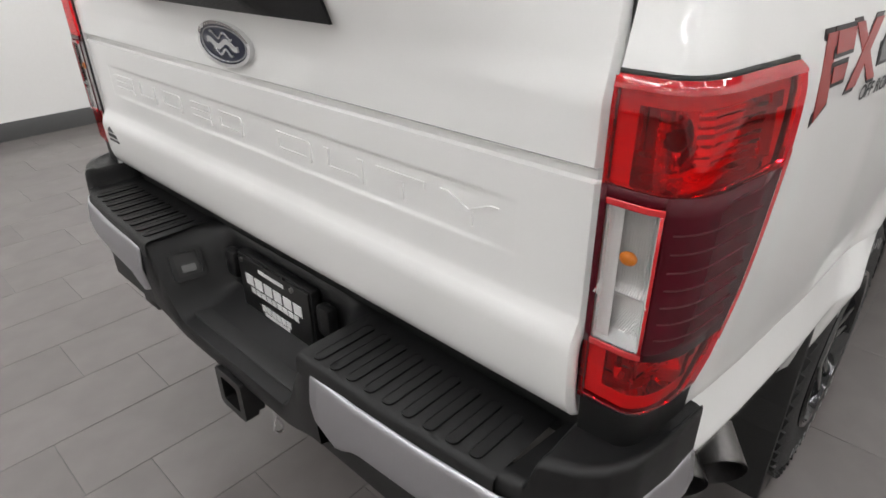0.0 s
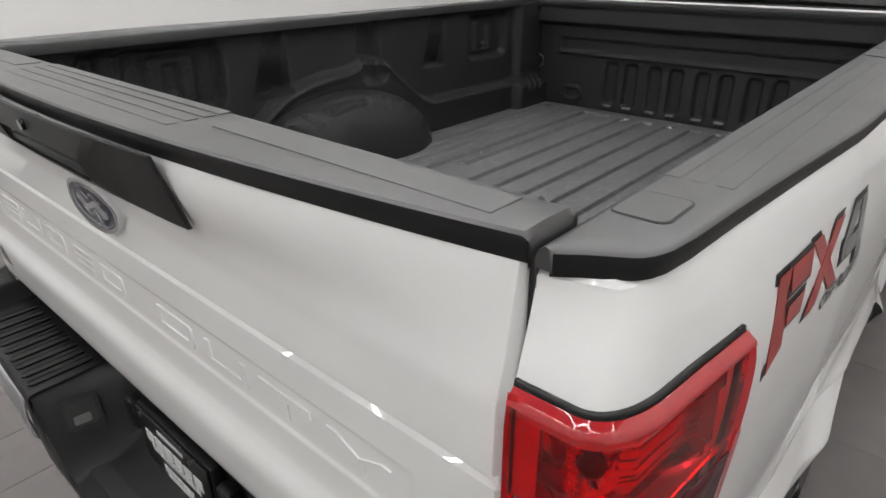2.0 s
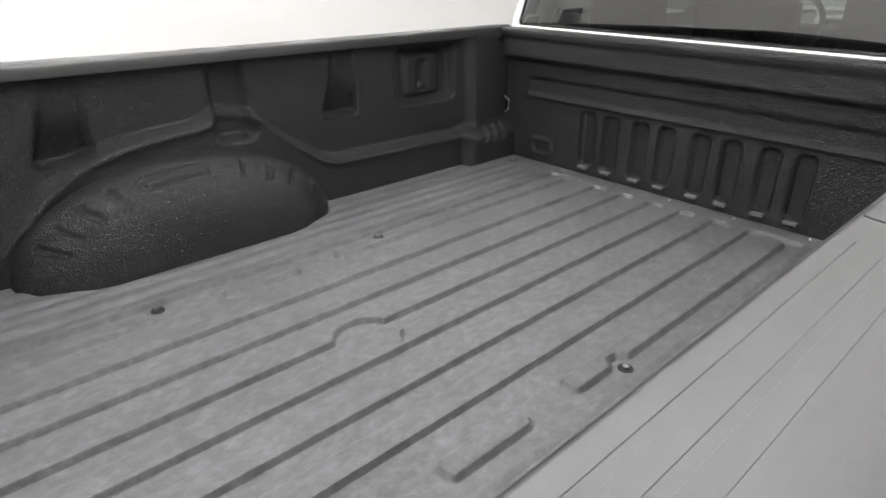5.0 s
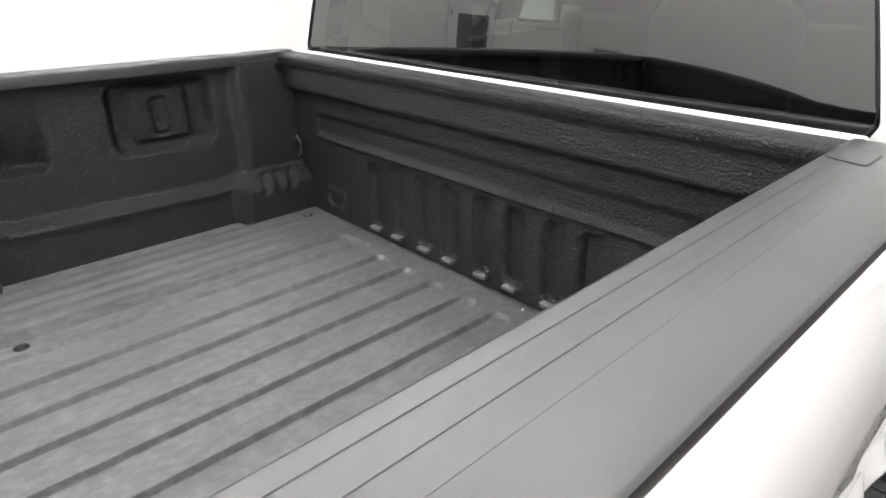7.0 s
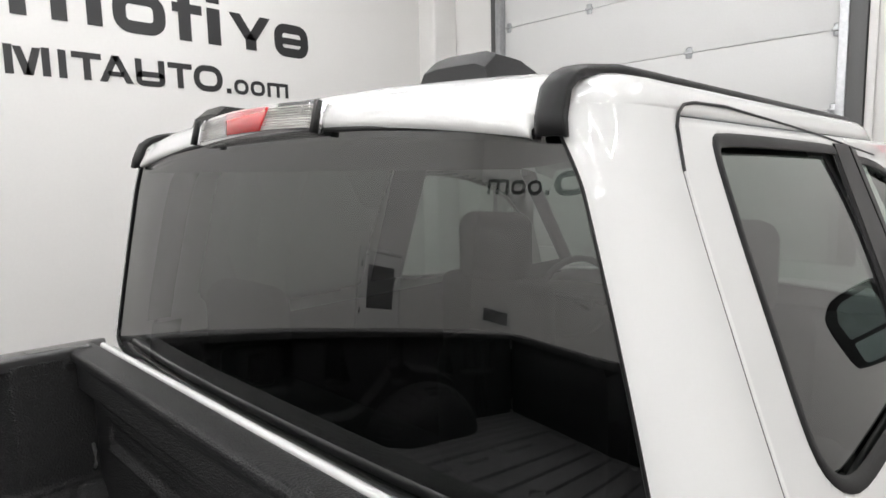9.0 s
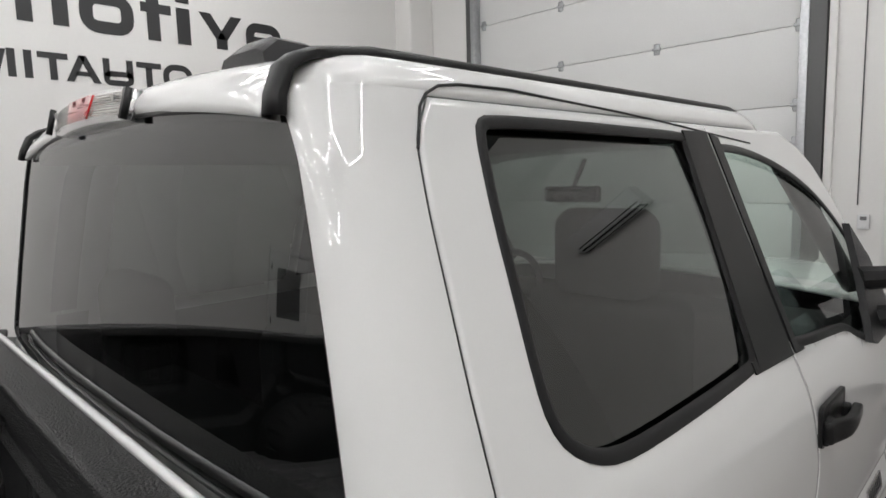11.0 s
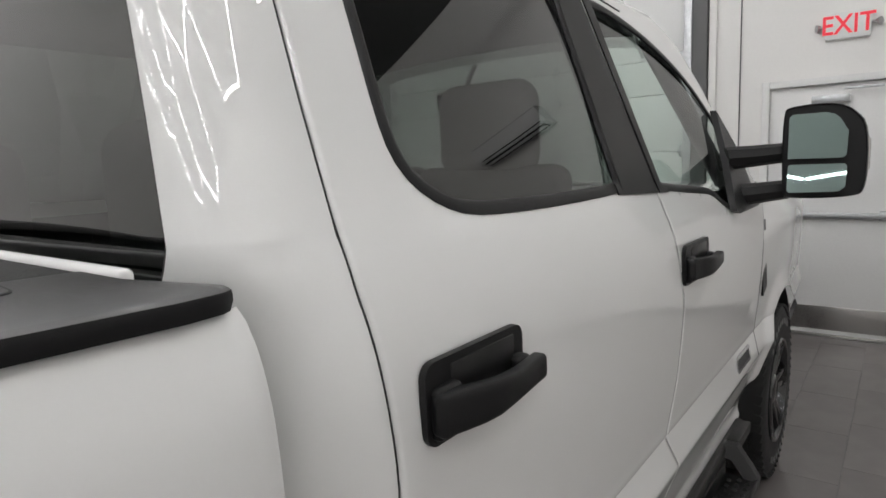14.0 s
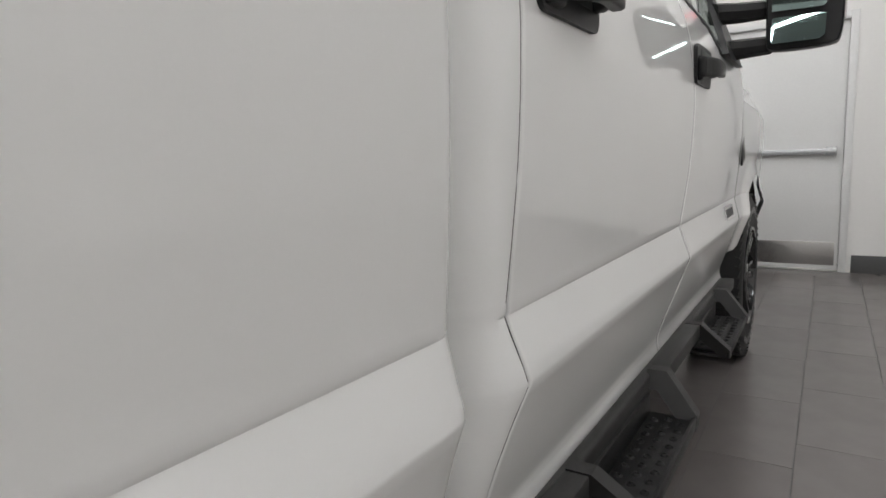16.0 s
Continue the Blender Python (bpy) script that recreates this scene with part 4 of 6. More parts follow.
# rail caps with stake pocket covers
cap_out = tab([0.0118, 0.014, 0.018, 0.026, 0.035, 0.042, 0.049, 0.060, 0.075, 0.113, 0.208, 0.613, 1.2, 2.69, 2.742, 2.758], [0.857, 0.860, 0.866, 0.876, 0.890, 0.902, 0.911, 0.918, 0.923, 0.928, 0.934, 0.967, 0.978, 0.983, 0.975, 0.955])


def rail_cap(s):
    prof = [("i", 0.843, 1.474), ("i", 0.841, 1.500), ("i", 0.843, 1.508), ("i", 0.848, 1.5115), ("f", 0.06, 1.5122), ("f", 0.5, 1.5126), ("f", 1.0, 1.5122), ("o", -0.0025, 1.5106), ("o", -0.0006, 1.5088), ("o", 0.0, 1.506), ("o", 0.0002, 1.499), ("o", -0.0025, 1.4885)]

    def f(y, k):
        kind, x, z = prof[k]
        if kind == "o":
            x += cap_out(y)
        elif kind == "f":
            x = 0.848 + (cap_out(y) - 0.006 - 0.848) * x
        end = 1.0 if y < 0.0119 else max(0.0, (y - 2.746) / 0.012)
        if end >= 0.99:
            z = 1.4925
        elif end > 0:
            z = min(z, 1.5125 - 0.012 * end * end)
        t = min(1.0, max(0.0, (x - 0.848) / (cap_out(y) - 0.848)))
        z -= rail_drop(y) * t ** 1.6
        stop = 2.668 + 0.012 * sstep(0.85, 0.90, x) + 0.070 * sstep(0.915, 0.978, x)
        return (s * x, y - (2.746 - stop) * sstep(2.61, 2.746, y), z)

    ys = [0.0118, 0.012, 0.015, 0.018, 0.022, 0.026, 0.030, 0.035, 0.040, 0.045, 0.049, 0.054, 0.060, 0.067, 0.075, 0.085, 0.10, 0.113, 0.15, 0.2] + lin(0.25, 2.67, 50) + [2.69, 2.71, 2.73, 2.746, 2.752, 2.7578, 2.758]
    c = sheet("rail_cap", f, ys, list(range(9)), CAP, truck, "matt grey moulded bed rail cap", flip=s > 0, sharp=50)
    # the rail's outer edge, darkened by colour because it faces away from the lights
    sheet("cap_edge", f, ys, list(range(8, len(prof))), BLACK, c, "edge of the rail cap, blackened to stand in for its shade", flip=s > 0, sharp=50)
    for y0, y1 in ((0.108, 0.178), (1.29, 1.375), (2.515, 2.602)):
        outline = rounded(0.849, 0.904, y0, y1, 0.012)
        hole = rounded(0.8515, 0.9015, y0 + 0.0025, y1 - 0.0025, 0.0095)
        prism("pocket_gap", outline, lambda a, b, d: (s * a, b, 1.5118 + 0.0008 * min(1, max(0, (a - 0.85) / 0.05)) - rail_drop(b) * max(0.0, (a - 0.848) / 0.132) ** 1.6 + d), 0.0006, GASKET, c, "thin dark gap round the pocket cover", holes=[hole])
        prism("pocket_cover", hole, lambda a, b, d: (s * a, b, 1.5112 + 0.0008 * min(1, max(0, (a - 0.85) / 0.05)) - rail_drop(b) * max(0.0, (a - 0.848) / 0.132) ** 1.6 + d), 0.0016, CAP, c, "square stake pocket cover")
    for y0, y1 in ((0.232, 1.22), (1.44, 2.45)):
        for x0, x1 in ((0.849, 0.866), (0.874, 0.891), (0.899, 0.917)):
            ends = lin(y0, y1, 14)
            sheet("raised_line", lambda x, y: (s * x, y, 1.5124 + (0.0004 if x0 < x < x1 and y0 < y < y1 else -0.0008) - rail_drop(y) * ((x - 0.848) / 0.132) ** 1.6), [x0, x0 + 0.0006, x1 - 0.0006, x1], [y0, y0 + 0.0006, *ends[1:-1], y1 - 0.0006, y1], CAP, c, flip=s < 0, sharp=30)
    return c


for s in (1, -1):
    rail_cap(s)


# the bed stands slightly higher at the tail than at the cab
def lean_bed():
    seen = set()
    for ob in truck.children_recursive:
        if ob.data and ob.data.name not in seen:
            seen.add(ob.data.name)
            n = len(ob.data.vertices)
            co = np.empty(n * 3)
            ob.data.vertices.foreach_get("co", co)
            co = co.reshape(-1, 3)
            co[:, 2] += 0.0135 * (1.0 - co[:, 1])
            ob.data.vertices.foreach_set("co", co.ravel())
            ob.data.update()


lean_bed()


# tail lamps: the shell follows the body's corner
def lamp_point(u, z, out):
    """A point out metres proud of the bed's corner: u as in bed_plan."""
    zz = z + 0.0
    x, y = bed_plan(u, zz)
    x2, y2 = bed_plan(u + 0.02, zz)
    dx, dy = x2 - x, y2 - y
    k = math.hypot(dx, dy) or 1.0
    if u <= -0.02:
        dx, dy, k = 1.0, 0.0, 1.0
    return (x + out * dy / k, y - out * dx / k)


def tail_lamp(s):
    def edge(z):
        return 1 + lamp_edge(z) - 0.07

    def skin(name, ua, ub, z0, z1, out, material, parent, label="", du=26, nz=9, thick=0.0, sharp=50):
        """A patch of the lamp: from ua(z) to ub(z) along the corner, out(u, z) proud of it."""
        def f(t, z):
            a, b = ua(z), ub(z)
            u = a + (b - a) * t
            x, y = lamp_point(u, z, out(u, z))
            return (s * x, y, z + 0.0135 * (1 - y))
        return sheet(name, f, lin(0, 1, du), lin(z0, z1, nz), material, parent, label, flip=s < 0, thick=thick, sharp=sharp)

    inner = lambda z: -0.965
    outer = lambda z: edge(z) + 0.004

    def depth(u, z):
        """The bright bowl behind the lenses, with its dividers, cells and ribs."""
        e = min(1.0, (u + 0.965) / 0.12, (edge(z) + 0.004 - u) / 0.04, (1.393 - z) / 0.014, (z - 0.953) / 0.012)
        d = 0.006 - 0.036 * sstep(0.0, 1.0, e)
        m = max(math.exp(-(((z - 1.268) / 0.006) ** 4)), math.exp(-(((z - 1.048) / 0.006) ** 4)))
        d += (0.006 - d) * m
        base = d
        if z > 1.28:
            if -0.25 < u < 0.12 and z < 1.368:
                d += 0.012 * (abs(((u + 0.25) / 0.075) % 1 - 0.5) + abs(((z - 1.28) / 0.0105) % 1 - 0.5))
            if u > 0.80:
                d += 0.006 * abs(((z - 1.28) / 0.011) % 1 - 0.5) + 0.008 * sstep(0.8, 0.95, u)
            if -0.72 < u < -0.36 and 1.296 < z < 1.362:
                d -= 0.010
            r = math.hypot((u - 0.42) * 0.115, z - 1.322)
            d -= 0.014 * (1 - sstep(0.026, 0.034, r))
            d += 0.010 * math.exp(-(((r - 0.030) / 0.0025) ** 2))
        elif z < 1.04:
            if -0.55 < u < 0.55:
                d -= 0.012 * rbox_(u, z, -0.5, 0.5, 0.972, 1.034)
            if -0.2 < u < 0.4 and z > 1.0:
                d += 0.006 * (abs(((u + 0.2) / 0.10) % 1 - 0.5) + abs(((z - 1.0) / 0.010) % 1 - 0.5))
            if u > 0.70:
                d += 0.005 * abs((z / 0.011) % 1 - 0.5)
        return min(0.008, base + (d - base) * sstep(0.3, 1.0, e))

    def rbox_(a, b, a0, a1, b0, b1):
        return sstep(0, 0.12, min(a - a0, a1 - a)) * sstep(0, 0.008, min(b - b0, b1 - b))

    root = skin("tail_lamp", lambda z: -0.985, lambda z: -0.925, 0.948, 1.398, lambda u, z: 0.004, GASKET, truck, "red tail lamp with a clear reversing lens", 3, 14, 0.030)
    skin("lamp_frame", lambda z: -0.985, outer, 1.3915, 1.398, lambda u, z: 0.004, GASKET, root, "", 26, 3, 0.012)
    skin("lamp_frame", lambda z: -0.985, outer, 0.947, 0.957, lambda u, z: 0.004, GASKET, root, "", 26, 3, 0.012)
    skin("lamp_frame", lambda z: edge(z) - 0.012, outer, 0.948, 1.398, lambda u, z: 0.003, GASKET, root, "", 3, 14, 0.012)
    # black sheet over the body, painted in place of the gap's shadow
    skin("lamp_foot", lambda z: -0.98, lambda z: edge(0.96) + 0.030, 0.872, 0.950, lambda u, z: 0.002, GASKET, root, "black sheet standing in for the shadow gap under the lamp", 24, 4)
    skin("reflector", inner, outer, 0.953, 1.393, depth, REFLECTOR, root, "bright moulded reflector", 150, 150, sharp=25)
    top = skin("stop_lens", inner, outer, 1.266, 1.394, lambda u, z: 0.013 - 0.010 * sstep(1.378, 1.394, z), RED_PANE, root, "clear red stop lens", 30, 10)
    low = skin("lower_lens", inner, outer, 0.952, 1.050, lambda u, z: 0.013 - 0.008 * sstep(0.962, 0.952, z), RED_PANE, root, "clear red lower lens", 30, 9)
    skin("lens_rim", inner, lambda z: -0.80, 0.954, 1.392, lambda u, z: 0.0135, RED_PANE, root, "red lens edge", 4, 14)
    skin("lens_rim", inner, outer, 1.380, 1.393, lambda u, z: 0.0135 - 0.008 * sstep(1.385, 1.393, z), RED_LENS, root, "red lens edge", 26, 4)
    skin("lens_rim", lambda z: edge(z) - 0.008, outer, 1.03, 1.29, lambda u, z: 0.0142, RED_BRIGHT, root, "bright red lens edge", 4, 14)
    # bulb in its cup
    x, y = lamp_point(0.42, 1.322, -0.030)
    bm = bmesh.new()
    bmesh.ops.create_uvsphere(bm, u_segments=16, v_segments=10, radius=0.013, matrix=Matrix.Translation((s * x, y - 0.004, 1.336)))
    part("bulb", bm, DARKRED, root, "dark round bulb")
    # smoked middle lens, cut round the reversing lens
    dark = skin("centre_lens", lambda z: 0.19, lambda z: edge(z) - 0.008, 1.048, 1.270, lambda u, z: 0.0140, DARKRED, root, "dark smoked red lens", 24, 10, 0.002)
    skin("centre_lens_end", inner, lambda z: -0.825, 1.048, 1.270, lambda u, z: 0.0140, DARKRED, dark, "", 4, 10, 0.002)
    skin("centre_lens_end", lambda z: -0.825, lambda z: 0.19, 1.256, 1.270, lambda u, z: 0.0140, DARKRED, dark, "", 12, 3, 0.002)
    for k in range(7):
        z = 1.225 - 0.024 * k
        skin("mould_line", lambda z: 0.30, lambda z: edge(z) - 0.03, z, z + 0.0022, lambda u, z: 0.0146, RED_INNER, dark, "", 20, 2, 0.0008)
    # reversing lens: bright rim, rear bowl, bulb, ribbed cover
    for a, b, z0, z1 in ((-0.80, 0.19, 1.248, 1.256), (-0.80, 0.19, 1.050, 1.058), (0.150, 0.185, 1.058, 1.248)):
        skin("reverse_rim", lambda z: a, lambda z: b, z0, z1, lambda u, z: 0.0165, RED_BRIGHT, dark, "bright red rim", 8, 6, 0.004)

    def ribs(u, z):
        w = 0.0010 * math.sin(u * 130) if z > 1.12 else 0.0010 * math.sin(u * 130) * math.cos(z * 1000)
        return 0.0160 + w

    rev = skin("reversing_lens", lambda z: -0.80, lambda z: 0.145, 1.058, 1.248, ribs, CLEARCOVER, dark, "clear ribbed reversing lens", 110, 90)
    skin("reversing_bowl", lambda z: -0.825, lambda z: 0.16, 1.055, 1.252, lambda u, z: -0.014 + 0.020 * (1 - sstep(0, 1, min(1.0, (u + 0.825) / 0.06, (0.16 - u) / 0.06, (1.252 - z) / 0.012, (z - 1.055) / 0.010))) + 0.012 * math.exp(-(((z - 1.128) / 0.006) ** 2)) + 0.0024 * math.sin(u * 110) * (1.0 if z > 1.135 else math.cos(z * 900)), BOWL, rev, "bright ribbed bowl", 170, 60)
    bm = bmesh.new()
    bmesh.ops.create_uvsphere(bm, u_segments=14, v_segments=10, radius=0.0105, matrix=Matrix.Translation((s * 0.886, -0.018, 1.196)) @ Matrix.Diagonal((1.1, 0.6, 0.9, 1)))
    part("amber_bulb", bm, AMBER, rev, "small amber bulb")
    return root


for s in (1, -1):
    tail_lamp(s)


# decal on the bed side
def decal(s):
    def at(a, b, d):
        x, y = bed_plan(1 + a - 0.07, b)
        return (s * (x + 0.0006 + d), y, b + 0.0135 * (1 - y))

    def poly(name, pts, m, out=0.0, parent=None):
        return prism(name, pts, lambda a, b, d: at(a, b, d + out), 0.0006, m, parent)

    y0, z0, lean, k = 0.270, 1.304, 0.14, 0.70

    def P(*pts):
        return [(y0 + k * a + lean * k * b, z0 + k * b) for a, b in pts]

    def grown(pts, m=0.006):
        cx, cy = sum(p[0] for p in pts) / len(pts), sum(p[1] for p in pts) / len(pts)
        return [(x + math.copysign(m, x - cx), y + math.copysign(m, y - cy)) for x, y in pts]

    shapes = [((0.0, 0.0), (0.05, 0.03), (0.05, 0.155), (0.0, 0.155)), ((0.051, 0.115), (0.145, 0.115), (0.155, 0.155), (0.051, 0.155)), ((0.051, 0.062), (0.12, 0.062), (0.13, 0.092), (0.051, 0.092)),
              ((0.15, 0.036), (0.205, 0.036), (0.33, 0.16), (0.275, 0.16)), ((0.285, 0.036), (0.335, 0.036), (0.205, 0.16), (0.155, 0.16)),
              ((0.45, 0.036), (0.495, 0.036), (0.495, 0.16), (0.45, 0.16)), ((0.345, 0.066), (0.449, 0.066), (0.449, 0.10), (0.345, 0.10)), ((0.345, 0.101), (0.39, 0.101), (0.445, 0.16), (0.40, 0.16))]
    base = None
    for q, pts in enumerate(shapes):
        pts = P(*pts)
        d = poly("decal_outline", grown(pts), DECAL_DARK, 0.0006 * (q % 2), base)
        if base is None:
            base = d
            d.name = "side_decal"
            d.parent = truck
            tagged(d, "red and black off-road side decal")
        poly("decal_bar", pts, DECAL_RED if q < 5 else DECAL_GREY, 0.0014 + 0.0006 * (q % 2), base)
    t = flat_text("decal_words", "OFF ROAD", 0.030, Matrix.Identity(4), DECAL_DARK, base, 0.0003, "black printed words", shear=0.3, width=1.25)
    for v in t.data.vertices:
        a, b = (v.co.x if s > 0 else -v.co.x), v.co.y
        v.co = Vector(at(y0 + 0.275 + v.co.x * (1 if s > 0 else -1), z0 + 0.006 + b, 0.0004))


for s in (1, -1):
    decal(s)


# rear bumper
def bumper():
    root = new("rear_bumper", None)
    root.parent = truck
    tagged(root, "black step bumper with satin silver face panels")
    plan_o = tab([0.0, 0.333, 0.60, 0.79, 0.87, 0.93, 0.962], [-0.163, -0.160, -0.150, -0.135, -0.105, -0.02, 0.15])

    # top steps, with a corner piece that stands higher
    for s in (1, -1):
        def top(a, k):
            x = a
            yo = plan_o(x) if x < 0.80 else -0.133 + (x - 0.80) * 0.25
            ys = [0.035, 0.030, yo * 0.2, yo + 0.012, yo + 0.003, yo - 0.002, yo - 0.004]
            zs = [0.815, 0.846, 0.848, 0.848, 0.845, 0.838, 0.806]
            return (s * x, ys[k], zs[k])

        pad = sheet("step_pad", top, lin(0.333, 0.7875, 20), list(range(7)), STEPPAD, root, "black ribbed plastic step pad", flip=s > 0, sharp=40)
        for k in range(9):
            x = 0.375 + 0.0455 * k
            loop = rounded(x - 0.0125, x + 0.0125, plan_o(x) + 0.012, -0.006, 0.011)
            bead = [(x + (a - x) * 0.72, b - math.copysign(0.0035, b + 0.07)) for a, b in loop]
            rib = prism("tread_rib", loop, lambda a, b, d: (s * a, b, 0.846 + d), 0.0045, STEPPAD, pad, sharp=20)
            prism("rib_edge", loop, lambda a, b, d: (s * a, b, 0.8495 + d), 0.0022, BLACK, rib, holes=[bead], sharp=20)

        def corner(t, k):
            # plan curve from the step's end round the corner to the side
            pts = [(0.786, -0.130), (0.826, -0.124), (0.850, -0.112), (0.895, -0.094), (0.926, -0.068), (0.949, -0.020), (0.963, 0.06), (0.967, 0.135)]
            i = min(int(t), len(pts) - 2)
            fr = t - i
            x, y = pts[i][0] + (pts[i + 1][0] - pts[i][0]) * fr, pts[i][1] + (pts[i + 1][1] - pts[i][1]) * fr
            h = 0.848 + 0.050 * sstep(1.0, 1.8, t) + 0.014 * t / 7
            ix, iy = 0.80 + 0.14 * t / 7, 0.034 + 0.11 * t / 7
            rows = [(0.0, h - 0.006), (0.5, h - 0.004), (0.80, h - 0.004), (0.86, h), (0.94, h), (0.98, h - 0.003), (1.0, h - 0.010), (1.0, h - 0.05), (1.0, h - 0.085)]
            w, z = rows[k]
            return (s * (ix + (x - ix) * w), iy + (y - iy) * w, z)

        sheet("corner_cap", corner, lin(0, 7, 43), list(range(9)), STEPPAD, root, "black plastic bumper corner cap", flip=s > 0, sharp=45)

        def face(t, k):
            pts = [(0.375, -0.166), (0.50, -0.166), (0.65, -0.158), (0.80, -0.144), (0.85, -0.126), (0.885, -0.098), (0.925, -0.070), (0.950, -0.012), (0.964, 0.06), (0.970, 0.14)]
            i = min(int(t), len(pts) - 2)
            fr = t - i
            x, y = pts[i][0] + (pts[i + 1][0] - pts[i][0]) * fr, pts[i][1] + (pts[i + 1][1] - pts[i][1]) * fr
            zt = 0.822 + 0.0 * x
            low = 0.665 + 0.012 * sstep(3, 9, t) + 0.03 * math.exp(-((x - 0.375) / 0.03) ** 2) + 0.035 * sstep(0.42, 0.50, x)
            q = [0.0, 0.04, 0.12, 0.5, 0.88, 0.97, 1.0][k]
            bul = [0.008, 0.002, 0.0, -0.006, 0.0, 0.004, 0.012][k]
            nx, ny = (0.0, -1.0) if x < 0.8 else (0.6, -0.8) if x < 0.92 else (1.0, -0.2)
            return (s * (x - bul * nx), y - bul * ny, zt + (low - zt) * q)

        sheet("face_panel", face, lin(0, 9, 46), list(range(7)), FACE, root, "satin silver bumper face", flip=s > 0, sharp=45, thick=0.004)

    # the middle: a recess for the plate, with sloping cheeks and a lower lip
    def mid(x, k):
        ax = abs(x)
        t = 1 - sstep(0.22, 0.362, ax)
        # rows run from the top back edge down to the lip and under it
        ys = [0.035, 0.028, 0.026, 0.02, -0.03, -0.125, -0.150, -0.157, -0.150, -0.05]
        zi = [0.846, 0.84, 0.80, 0.688, 0.668, 0.652, 0.648, 0.636, 0.60, 0.585]
        yo = [0.035, 0.028, -0.03, -0.10, -0.14, -0.158, -0.162, -0.163, -0.158, -0.05]
        zo = [0.846, 0.848, 0.848, 0.848, 0.846, 0.84, 0.82, 0.72, 0.64, 0.61]
        return (x, yo[k] + (ys[k] - yo[k]) * t, zo[k] + (zi[k] - zo[k]) * t)

    xs = lin(-0.372, -0.21, 22) + lin(-0.19, 0.19, 10) + lin(0.21, 0.372, 22)
    sheet("centre_moulding", mid, xs, list(range(10)), BLACK, root, "black moulded recess round the plate", sharp=50, flip=True)
    box("bumper_beam", -0.80, 0.80, -0.12, 0.02, 0.56, 0.66, BODY_IN, root, "dark bumper beam", bevel=0.01)
    for x in (-0.62, 0.62):
        box("beam_bracket", x - 0.05, x + 0.05, -0.10, 0.1, 0.50, 0.60, BODY_IN, root, bevel=0.01)
    # plate
    plate = tagged(box("plate_holder", -0.158, 0.158, -0.004, 0.022, 0.668, 0.832, BLACK, root, bevel=0.006), "black dealer plate with white print")
    pl = box("plate", -0.152, 0.152, -0.010, -0.003, 0.674, 0.828, PLATE, plate, bevel=0.003)
    random.seed(4)
    for z, h, w, n in ((0.808, 0.010, 0.11, 10), (0.766, 0.030, 0.25, 6), (0.738, 0.016, 0.21, 9), (0.700, 0.018, 0.13, 6), (0.683, 0.009, 0.11, 9)):
        step = w / n
        for k in range(n):
            x = -w / 2 + step * (k + 0.5)
            box("print_bar", x - step * 0.40, x + step * 0.40, -0.0115, -0.0099, z - h / 2, z + h / 2, PRINT, pl, bevel=0.0)
    for x in (-0.13, 0.09):
        tube("plate_screw", [(x, -0.009, 0.815), (x, -0.014, 0.815)], 0.007, STEEL, pl, "steel screw", 10)
    # lamps beside the plate
    for s in (1, -1):
        box("plate_lamp", s * 0.175, s * 0.225, -0.012, 0.02, 0.735, 0.815, BLACK, root, "black plate lamp housing", bevel=0.012)
    # wiring socket on the sloping cheek
    nn = Vector((0.86, -0.16, 0.48)).normalized()
    seat_m = Matrix.Translation(Vector((-0.297, -0.082, 0.768))) @ nn.to_track_quat("Z", "Y").to_matrix().to_4x4()
    ring = prism("wiring_socket", rounded(-0.042, 0.042, -0.042, 0.042, 0.014), lambda a, b, d: seat_m @ Vector((a, b, d)), 0.014, BLACK, root, "square black trailer wiring socket", holes=[rounded(-0.031, 0.031, -0.031, 0.031, 0.008)])
    prism("socket_flap", rounded(-0.031, 0.031, -0.031, 0.031, 0.008), lambda a, b, d: seat_m @ Vector((a, b, d)), 0.006, GASKET, ring, "black flap")
    prism("flap_rib", rounded(-0.018, 0.018, -0.022, -0.002, 0.004), lambda a, b, d: seat_m @ Vector((a, b, 0.0055 + d)), 0.006, CAP, ring)
    # tow receiver
    outer, inner = rounded(-0.060, 0.060, 0.494, 0.610, 0.014), rounded(-0.037, 0.037, 0.516, 0.588, 0.006)
    rec = prism("tow_receiver", outer, lambda a, b, d: (a, -0.165 + d, b), 0.035, GASKET, root, "black square tow receiver", holes=[inner])
    prism("receiver_collar", rounded(-0.054, 0.054, 0.500, 0.604, 0.012), lambda a, b, d: (a, -0.130 + d, b), 0.02, GASKET, rec, holes=[inner])
    prism("receiver_tube", rounded(-0.046, 0.046, 0.508, 0.596, 0.008), lambda a, b, d: (a, -0.111 + d, b), 0.25, BODY_IN, rec, holes=[inner])
    box("receiver_inside", -0.036, 0.036, 0.0, 0.02, 0.516, 0.588, GASKET, rec, bevel=0)
    tube("hitch_pin", [(-0.09, -0.112, 0.545), (0.125, -0.112, 0.545)], 0.009, STEEL, rec, "steel hitch pin")
    clip = bmesh.new()
    tube_bm(clip, [(0.118, -0.114, 0.557), (0.12, -0.118, 0.53), (0.122, -0.127, 0.505), (0.124, -0.13, 0.49), (0.126, -0.122, 0.478), (0.126, -0.111, 0.481), (0.124, -0.108, 0.495), (0.122, -0.116, 0.518), (0.122, -0.112, 0.54)], 0.0036, 8)
    part("pin_clip", clip, CHROME, rec, "bright wire clip")


bumper()


